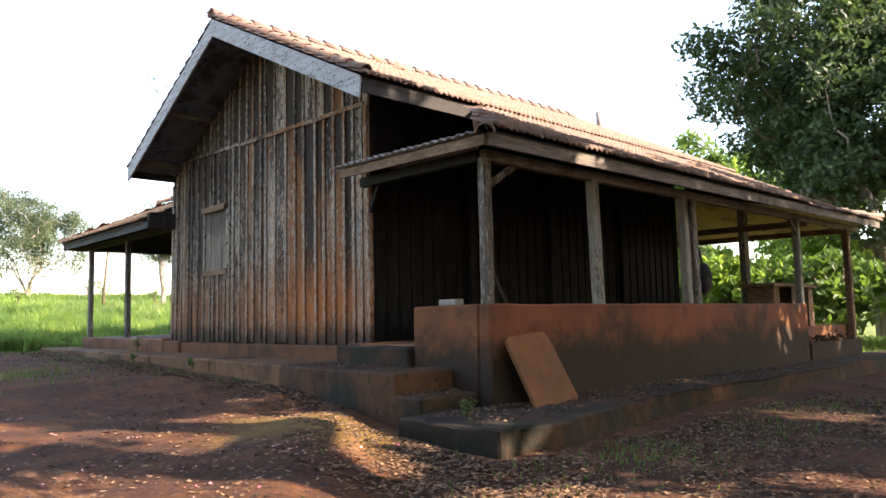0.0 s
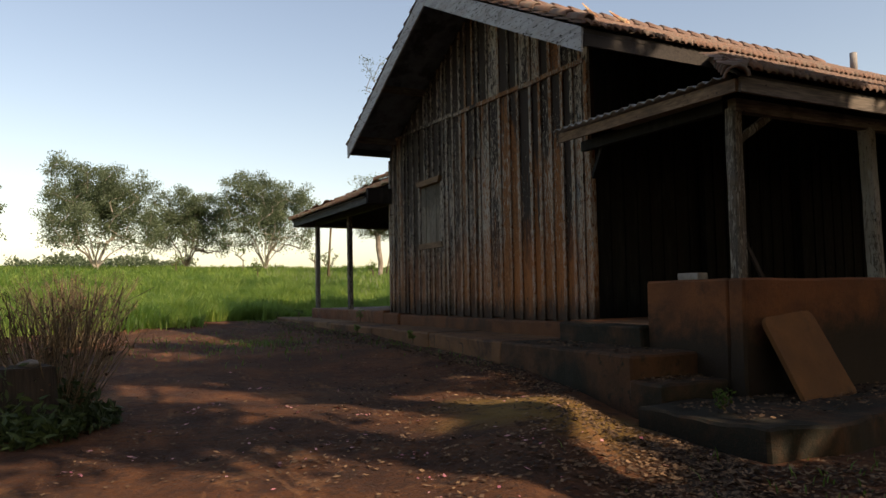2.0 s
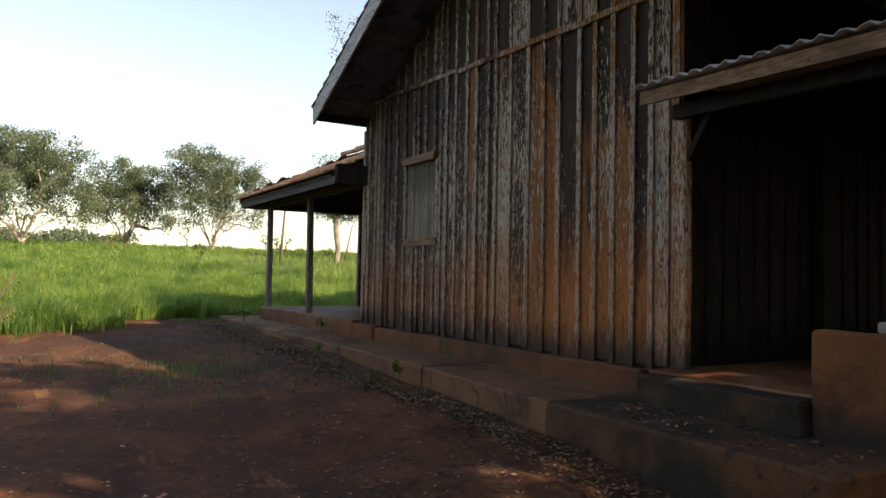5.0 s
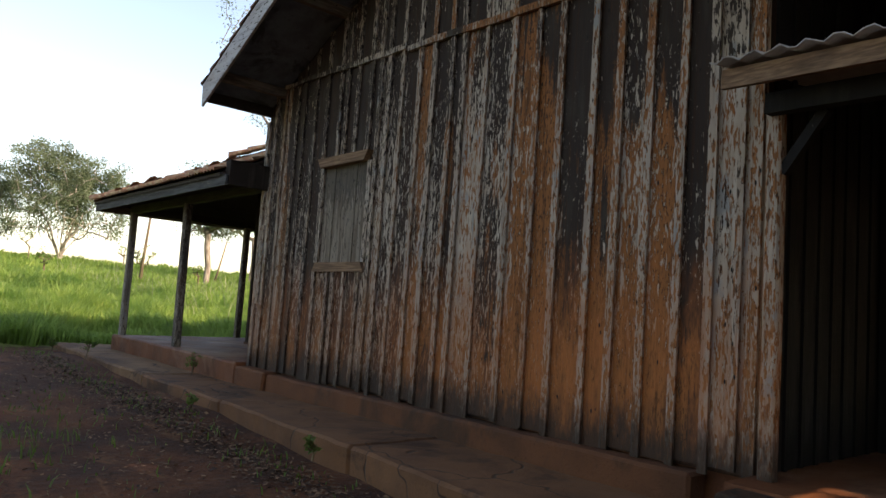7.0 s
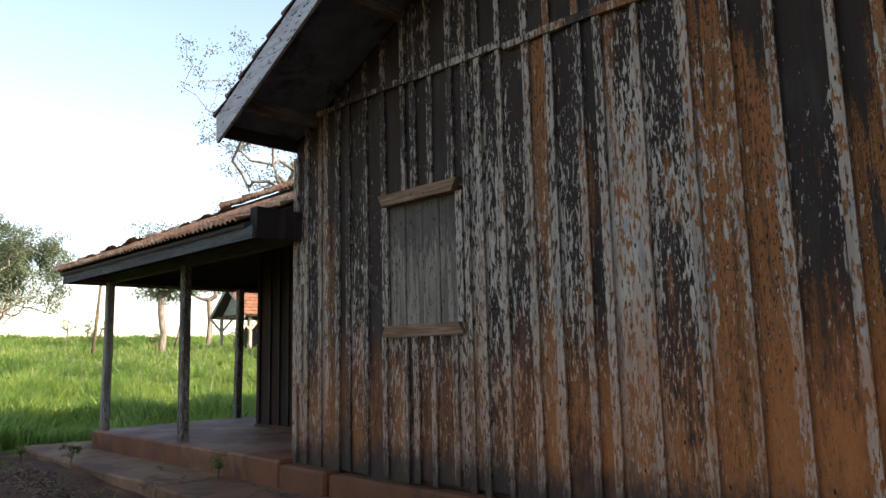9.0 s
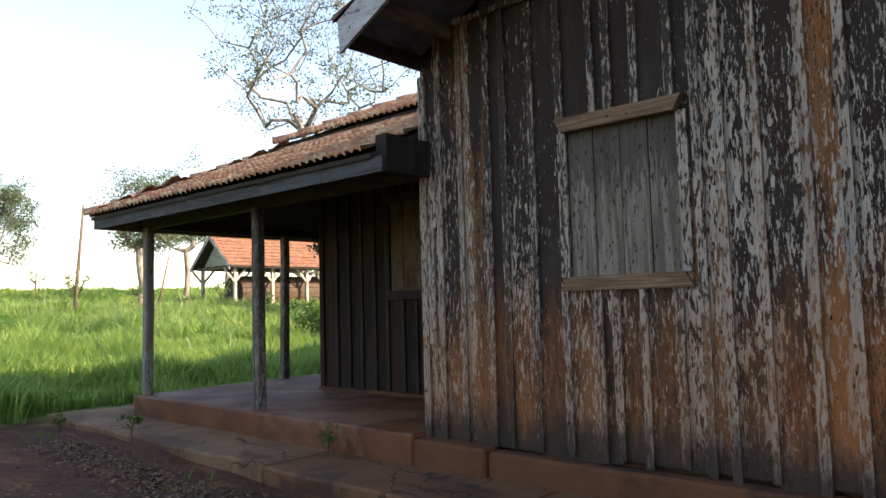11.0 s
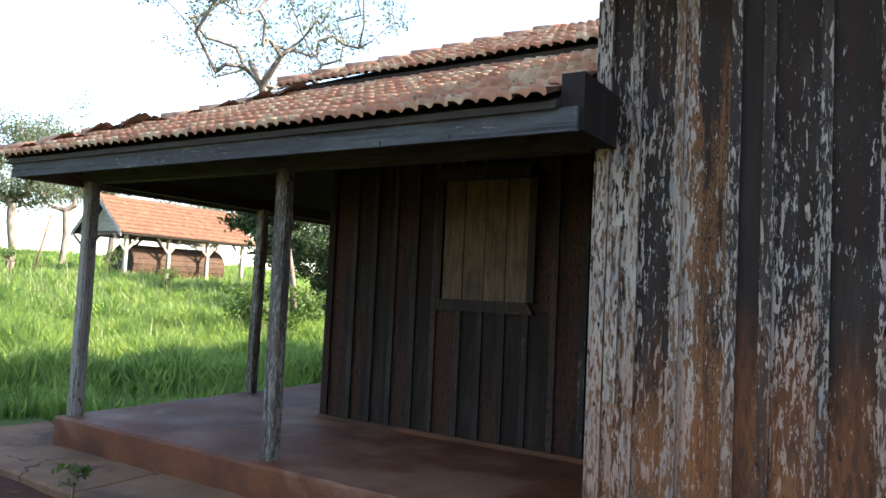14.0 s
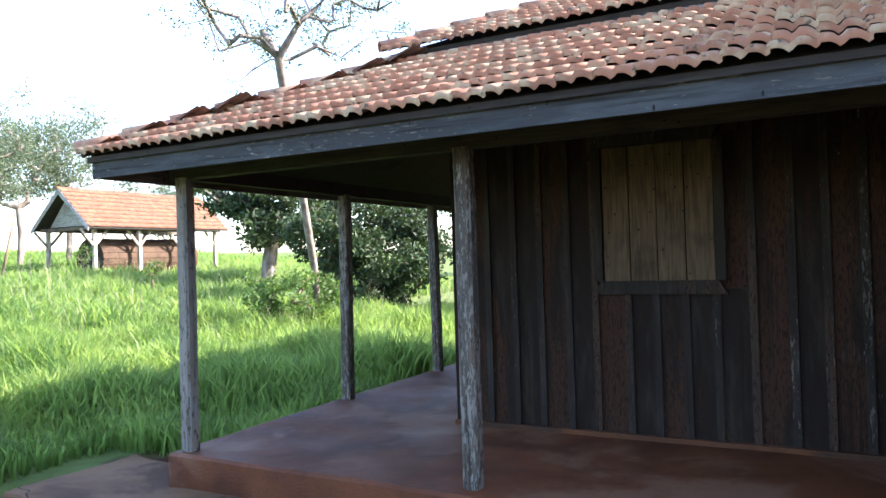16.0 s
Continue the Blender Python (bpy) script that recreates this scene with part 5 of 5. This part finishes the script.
def grass(name, label, x, y, height, width, g, material=M_GRASS):
    n = len(x)
    z = ground_z(x, y) - 0.02
    tall = 0.72 + 0.3 * np.sin(0.8 * x + 1.1) * np.sin(0.7 * y + 0.4) + 0.28 * np.sin(2.3 * x + 0.6 * y) * np.sin(1.9 * y - 0.8 * x)
    h = height * np.clip(tall, 0.3, 1.4) * g.uniform(0.5, 1.15, n)
    a = g.uniform(0, 2 * np.pi, n)
    lean = h * g.uniform(0.15, 0.75, n)
    dx, dy = np.cos(a), np.sin(a)
    b = a + np.pi / 2 + g.normal(size=n) * 0.5
    sx, sy = np.cos(b) * width * g.uniform(0.6, 1.3, n), np.sin(b) * width * g.uniform(0.6, 1.3, n)
    p0 = np.stack([x - sx, y - sy, z], -1)
    p1 = np.stack([x + sx, y + sy, z], -1)
    mx, my, mz = x + dx * lean * 0.35, y + dy * lean * 0.35, z + h * 0.62
    p2 = np.stack([mx + sx * 0.8, my + sy * 0.8, mz], -1)
    p3 = np.stack([mx - sx * 0.8, my - sy * 0.8, mz], -1)
    p4 = np.stack([x + dx * lean, y + dy * lean, z + h * 0.95], -1)
    v = np.stack([p0, p1, p2, p3, p4], 1).reshape(-1, 3)
    k = np.arange(n) * 5
    f = np.stack([k, k + 1, k + 2, k + 3], -1).tolist() + np.stack([k + 3, k + 2, k + 4], -1).tolist()
    ob = new(name, array_mesh(name, v, f, material))
    return tagged(ob, label, "grass", kind="stuff")


def field_points(n, x0, x1, y0, y1, g):
    x, y = g.uniform(x0, x1, n), g.uniform(y0, y1, n)
    ok = keep_grass(x, y, g)
    return x[ok], y[ok]


x, y = field_points(120000, -7.5, 12.5, 1.5, 12.5, rng)
grass("grass_near", "tall bright green pasture grass beside the porch", x, y, 0.66, 0.0145, rng)
x, y = field_points(52000, -9, 22, 12.5, 24, rng)
grass("grass_middle", "tall bright green pasture grass", x, y, 0.6, 0.024, rng)
x, y = field_points(42000, -18, 36, 24, 50, rng)
grass("grass_far", "pasture grass on the crest", x, y, 0.5, 0.035, rng)
x, y = field_points(1500, 3.0, 19.0, 9.0, 25.0, rng)
grass("grass_plumes", "tall pale seeding stalks standing over the pasture grass", x, y, 1.15, 0.007, rng, M_PLUME)
x, y = rng.uniform(8.7, 19, 9000), rng.uniform(-9.2, 1.5, 9000)
ok = ~((x < 12.0) & (y < -4.2))
grass("grass_thicket", "short sunny grass by the shelter", x[ok], y[ok], 0.3, 0.012, rng)
x, y = rng.uniform(-16, -6.2, 7000), rng.uniform(-9, 2.5, 7000)
ok = x < -7.2 + rng.normal(size=7000) * 0.5
grass("grass_verge", "grass at the edge of the bare yard", x[ok], y[ok], 0.4, 0.01, rng)
# sparse low weeds on the bare yard
x = np.concatenate([rng.normal(-3.4, 0.9, 700), rng.normal(-1.4, 0.2, 420), rng.normal(0.5, 1.6, 900)])
y = np.concatenate([rng.normal(-1.6, 1.3, 700), rng.uniform(-7, 5.5, 420), rng.normal(-11.1, 0.4, 900)])
ok = ~((x > -1.16) & (y > -10.6))
grass("weeds", "sparse low weeds in the bare earth", x[ok], y[ok], 0.12, 0.007, rng, M_LEAF)

# litter of dry leaves, petals
def litter(name, label, x, y, size, material, category, g, top=None):
    z = ground_z(x, y) + 0.012 if top is None else np.full(len(x), top)
    c = np.stack([x, y, z], -1)
    n = len(x)
    a = g.uniform(0, 2 * np.pi, n)
    s = size * g.uniform(0.5, 1.4, n)
    d = np.stack([np.cos(a), np.sin(a), g.normal(size=n) * 0.2], -1) * s[:, None]
    e = np.stack([-np.sin(a), np.cos(a), g.normal(size=n) * 0.35], -1) * (s * 0.5)[:, None]
    v = np.stack([c - d, c + e, c + d, c - e], 1).reshape(-1, 3)
    v[:, 2] = np.maximum(v[:, 2], np.repeat(z, 4) - 0.006)
    ob = new(name, array_mesh(name, v, np.arange(4 * n).reshape(-1, 4), material))
    return tagged(ob, label, category, kind="stuff")


n = 36000
x = np.concatenate([np.where(rng.random(n) < 0.35, rng.uniform(-7, 12, n), rng.uniform(-2.5, 6, n)), rng.normal(-2.6, 1.2, 5000), rng.normal(-2.2, 0.8, 2200), rng.normal(-2.1, 0.5, 9000)])
y = np.concatenate([-10.2 - np.abs(rng.normal(0, 2.2, n)), rng.normal(-9.4, 1.3, 5000), rng.uniform(-7, 3, 2200), rng.normal(-10.3, 1.0, 9000)])
heap = np.sin(1.9 * x + 0.7) * np.sin(1.6 * y) + 0.6 * np.sin(4.3 * x - y) * np.sin(3.7 * y + 1)
ok = ~((x > -1.72) & (y > -10.5)) & ~((x > -1.5) & (y > -9.3)) & (heap + rng.normal(size=len(x)) * 0.5 > -0.25)
x = np.where(ok, x, -1.55 + rng.normal(size=len(x)) * 0.16)
y = np.where(ok, y, rng.uniform(-8, 4.5, len(x)))
ok = ok | (rng.random(len(x)) < 0.35)
litter("leaf_litter", "scattered dry brown leaves on the earth", x[ok], y[ok], 0.02, M_DRY, "leaves", rng)
n = 15000
x, y = rng.uniform(-6.6, -1.5, n), rng.uniform(-12.8, 3.5, n)
heap = np.sin(2.7 * x + 1.3 * y) * np.sin(2.2 * y - 0.9 * x + 0.4) + 0.7 * np.sin(6.1 * x + 2 * y) * np.sin(5.3 * y - x)
ok = heap + rng.normal(size=n) * 0.35 > 0.35
litter("yard_debris", "small bits of leaf and bark strewn over the red earth", x[ok], y[ok], 0.014, M_DRY, "debris", rng)
for x0, x1, y0, y1, top, n, name, label in ((-1.55, 6.5, -10.2, -9.35, 0.004, 2600, "litter_apron", "dry leaves drifted over the concrete apron"), (-1.28, -0.6, -8.6, -6.7, 0.36, 330, "litter_walkway", "dry leaves on the walkway end by the step"), (-1.3, -0.62, -9.08, -8.74, 0.145, 160, "litter_step", "dry leaves on the lower step")):
    x, y = rng.uniform(x0, x1, n), y1 - (y1 - y0) * rng.random(n) ** 1.5
    litter(name, label, x, y, 0.021, M_DRY, "leaves", rng, top)
# petals lie in small drifts
cx, cy = rng.normal(-3.6, 1.1, 24), rng.normal(-9.6, 1.7, 24)
x = np.concatenate([np.repeat(cx, 7) + rng.normal(0, 0.06, 168), rng.normal(-3.4, 1.4, 110)])
y = np.concatenate([np.repeat(cy, 7) + rng.normal(0, 0.045, 168), rng.normal(-9.4, 1.8, 110)])
ok = ~((x > -1.7) & (y > -10.6))
litter("petals", "fallen pink petals on the red earth", x[ok], y[ok], 0.02, M_PETAL, "petals", rng)

# far woods on the skyline
g = np.random.default_rng(90)
cx = np.repeat(np.linspace(-14, 10, 60), 3) + g.normal(size=180) * 0.4
cy = 106 + g.normal(size=180) * 2
top = 3.9 + 0.5 * np.sin(cx * 0.7) + g.normal(size=180) * 0.3
pts = np.stack([cx, cy, ground_z(cx, cy)], -1)
cent = np.repeat(pts, 60, 0) + np.stack([g.normal(size=10800) * 0.6, g.normal(size=10800) * 0.6, g.uniform(0, 1, 10800) * np.repeat(top, 60)], -1)
v, f = leaf_quads(cent, 0.3, g)
tagged(new("far_woods", array_mesh("far_woods", v, f, M_LEAF_GREY)), "low dark wood on the far skyline", "woods", kind="stuff")


# ---- open shed in the pasture ----
SZ = float(ground_z(16, 26))
shed = thing("shed", "open timber shed with an orange clay tile roof", "shed", (17.8, 27.5, SZ))
SX0, SX1, SY0, SY1, SE, SR = 14.1, 21.5, 25.7, 29.3, 3.74, 5.33
SYM = (SY0 + SY1) / 2
bm = bmesh.new()
slab(bm, [(SX0, SY0, SE), (SX1, SY0, SE), (SX1, SYM, SR), (SX0, SYM, SR)], 0.05)
slab(bm, [(SX0, SYM, SR - 0.001), (SX1, SYM, SR - 0.001), (SX1, SY1, SE), (SX0, SY1, SE)], 0.05)
part("roof", bm, M_DECK, shed)
sp = (SR - SE) / (SYM - SY0)
places = tile_places((SX0, SY0, SE), (1, 0, 0), (0, 1, sp), int(7.4 / TW), int(2.42 / TL) + 1, lambda p: p.y < SYM)
joined_tiles("tiles", places, M_TILE_SHED, shed, "bright orange clay tiles")
for yy_ in (SY0, SY1):
    bm = bmesh.new()
    prism(bm, [(SX0 - 0.02, yy_, SE + 0.03), (SX0 - 0.02, SYM, SR + 0.03), (SX0 - 0.02, SYM, SR - 0.2), (SX0 - 0.02, yy_, SE - 0.17)], (0.03, 0, 0))
    part("bargeboard", bm, M_FASCIA, shed)
bm = bmesh.new()
prism(bm, [(SX0 + 0.5, SY0 + 0.5, SE + 0.1), (SX0 + 0.5, SY1 - 0.5, SE + 0.1), (SX0 + 0.5, SYM, SR - 0.12)], (0.04, 0, 0))
part("gable_boards", bm, M_FASCIA, shed, "pale grey gable boarding")
for yy_ in (SY0 + 0.35, SY1 - 0.35):
    part("wall_plate", one(beam, (SX0 + 0.2, yy_, SE - 0.02), (SX1 - 0.2, yy_, SE - 0.02), 0.1, 0.14), M_BEAM, shed)
    for k in range(4):
        xx = SX0 + 0.5 + k * 2.13
        zg = float(ground_z(xx, yy_)) - 0.1
        pst = part("post", one(beam, (xx, yy_, zg), (xx, yy_, SE - 0.05), 0.14, 0.14, (0, 1, 0)), M_BARK_PALE, shed, "pale peeled log post")
        for s in (-1, 1):
            part("brace", one(beam, (xx, yy_, SE - 0.75), (xx + s * 0.6, yy_, SE - 0.08), 0.07, 0.09), M_BARK_PALE, shed)
part("tie_beam", one(beam, (SX0 + 0.5, SY0 + 0.3, SE), (SX0 + 0.5, SY1 - 0.3, SE), 0.1, 0.14), M_BEAM, shed)
tank = thing("wooden_tank", "large brown horizontal tank of timber staves in the shed", "tank", (17.6, 27.3, SZ + 0.6))
for k in range(22):
    a0, a1 = 2 * math.pi * k / 22, 2 * math.pi * (k + 1) / 22 - 0.02
    bm = bmesh.new()
    cy_, cz_, r0, r1 = 27.3, SZ + 0.68, 0.8, 0.86
    prism(bm, [(15.3, cy_ + r * math.cos(a), cz_ + r * math.sin(a)) for r, a in ((r0, a0), (r1, a0), (r1, a1), (r0, a1))], (5.0, 0, 0))
    part("stave", bm, M_HAY, tank)
bm = bmesh.new()
bmesh.ops.create_cone(bm, cap_ends=True, segments=24, radius1=0.8, radius2=0.8, depth=4.9, matrix=Matrix.Translation((17.8, 27.3, SZ + 0.68)) @ Matrix.Rotation(math.pi / 2, 4, "Y"))
part("end_board", bm, M_DECK, tank)


# ---- loose things round the house ----
def pole(label, a, b, r, name="pole"):
    bm = bmesh.new()
    a, b = Vector(a), Vector(b)
    q = (b - a).to_track_quat("Z", "Y").to_matrix().to_4x4()
    bmesh.ops.create_cone(bm, cap_ends=True, segments=8, radius1=r, radius2=r * 0.6, depth=(b - a).length, matrix=Matrix.Translation((a + b) / 2) @ q)
    return tagged(new(name, mesh_of(name, bm, M_TWIG, True)), label, "pole")


pole("thin leaning wooden pole standing in the pasture", (5.9, 22.6, float(ground_z(5.9, 22.6)) - 0.2), (6.15, 22.5, 5.6), 0.07)
pole("short leaning dead stick beside the shed", (9.8, 24.3, float(ground_z(9.8, 24.3)) - 0.2), (10.3, 24.2, 4.0), 0.055)

# rounded slab leaning on the parapet
lean_z = math.degrees(math.atan2(0.36, 0.68))
bm = bmesh.new()
ring = []
for cx_, cz_, a0 in ((0.32, 0.34, 0), (-0.32, 0.34, 90), (-0.34, -0.36, 180), (0.34, -0.36, 270)):
    for k in range(5):
        a = radians(a0 + k * 22.5)
        ring.append((cx_ + 0.08 * math.cos(a), 0, cz_ + 0.08 * math.sin(a)))
prism(bm, ring, (0, 0.04, 0))
bmesh.ops.bevel(bm, geom=bm.edges[:], offset=0.006, segments=2, affect="EDGES", clamp_overlap=True)
lid = thing("leaning_slab", "rounded ochre-stained slab leaning against the parapet", "slab", (0.02, -9.52, 0.0))
lm = mesh_of("slab", bm, M_SLAB, bevel=0.0)
lo = new("slab", lm)
lo.parent = lid
lo.matrix_basis = pose(0.0, 0.02, 0.33, -26, -4, 8)

# grey block and leaning stick at the parapet
bm = bmesh.new()
box(bm, -0.5, -0.36, -8.72, -8.45, 1.034, 1.1)
tagged(new("block", mesh_of("block", bm, M_SHEET, bevel=0.008)), "small grey concrete block on the parapet", "block")
bm = bmesh.new()
beam(bm, (-0.18, -9.2, 1.035), (-0.37, -9.18, 1.36), 0.025, 0.035)
tagged(new("stick", mesh_of("stick", bm, M_LOG)), "short dark stick leaning on the corner post", "stick")
# dark bag hung on a veranda post
bag = thing("hanging_bag", "dark sagging cloth bag hung on a veranda post", "bag", (4.15, -9.25, 1.4))
bm = bmesh.new()
bmesh.ops.create_uvsphere(bm, u_segments=16, v_segments=10, radius=1)
for v_ in bm.verts:
    k = 1.0 + 0.12 * math.sin(5 * v_.co.x + 3 * v_.co.z)
    v_.co = Vector((4.15 + 0.12 * v_.co.x * k, -9.25 + 0.1 * v_.co.y * k, 1.42 + 0.24 * v_.co.z * (1.1 if v_.co.z < 0 else 0.9)))
part("body", bm, M_BLACK, bag, smooth=True)
part("strap", one(beam, (4.1, -9.25, 1.62), (4.03, -9.25, 1.85), 0.02, 0.04), M_BLACK, bag)
# bench top in the shelter
bench = thing("bench", "rough wooden bench with a thick top behind the parapet", "bench", (8.1, -8.7, FLOOR))
part("top", one(box, 7.1, 9.2, -9.05, -8.4, 1.34, 1.4), M_TRIM, bench, bevel=0.008)
for xx in (7.35, 8.15, 8.95):
    part("leg", one(box, xx - 0.12, xx + 0.12, -8.98, -8.5, FLOOR, 1.34), M_TRIM if xx != 8.15 else M_SHUTTER2, bench)
# stump at the yard's edge
bm = bmesh.new()
bmesh.ops.create_cone(bm, cap_ends=True, segments=18, radius1=0.27, radius2=0.22, depth=0.56, matrix=Matrix.Translation((-6.2, -7.5, 0.16)))
for v_ in bm.verts:
    v_.co.x += 0.03 * math.sin(v_.co.y * 23)
tagged(new("stump", mesh_of("stump", bm, M_LOG, bevel=0.01)), "short tree stump in the yard, its shadow put in the colour", "stump")
stone = bmesh.new()
bmesh.ops.create_icosphere(stone, subdivisions=2, radius=1)
for v_ in stone.verts:
    k = 1 + 0.18 * math.sin(4 * v_.co.x + 1) * math.cos(3 * v_.co.y)
    v_.co = Vector((-6.14 + 0.09 * v_.co.x * k, -7.56 + 0.06 * v_.co.y * k, 0.462 + 0.03 * v_.co.z * k))
tagged(new("stone", mesh_of("stone", stone, M_SHEET, True)), "pale flat stone lying on the shadow-dark stump", "stone")
g = np.random.default_rng(92)
for xs, ys, rs in ((-6.0, -7.3, 0.5), (-6.3, -7.75, 0.5)):
    a, q = g.uniform(0, 2 * np.pi, 1500), g.uniform(0, 1, 1500) ** 0.5
    c = np.stack([xs + rs * q * np.cos(a), ys + rs * q * np.sin(a), float(ground_z(xs, ys)) + np.abs(g.normal(0, 0.2, 1500)) * (1.2 - q)], -1)
    v, f = leaf_quads(c, 0.035, g, long=3.0)
    tagged(new("undergrowth", array_mesh("undergrowth", v, f, M_LEAF_DARK)), "dark low undergrowth round the dry bush", "undergrowth", kind="stuff")
# dry heap on the kerb
g = np.random.default_rng(91)
c = np.stack([g.normal(9.3, 0.4, 500), g.normal(-9.1, 0.12, 500), 0.31 + np.abs(g.normal(0, 0.05, 500))], -1)
v, f = leaf_quads(c, 0.05, g)
tagged(new("dry_heap", array_mesh("dry_heap", v, f, M_DRY)), "heap of dry leaves on the shelter kerb", "leaves", kind="stuff")
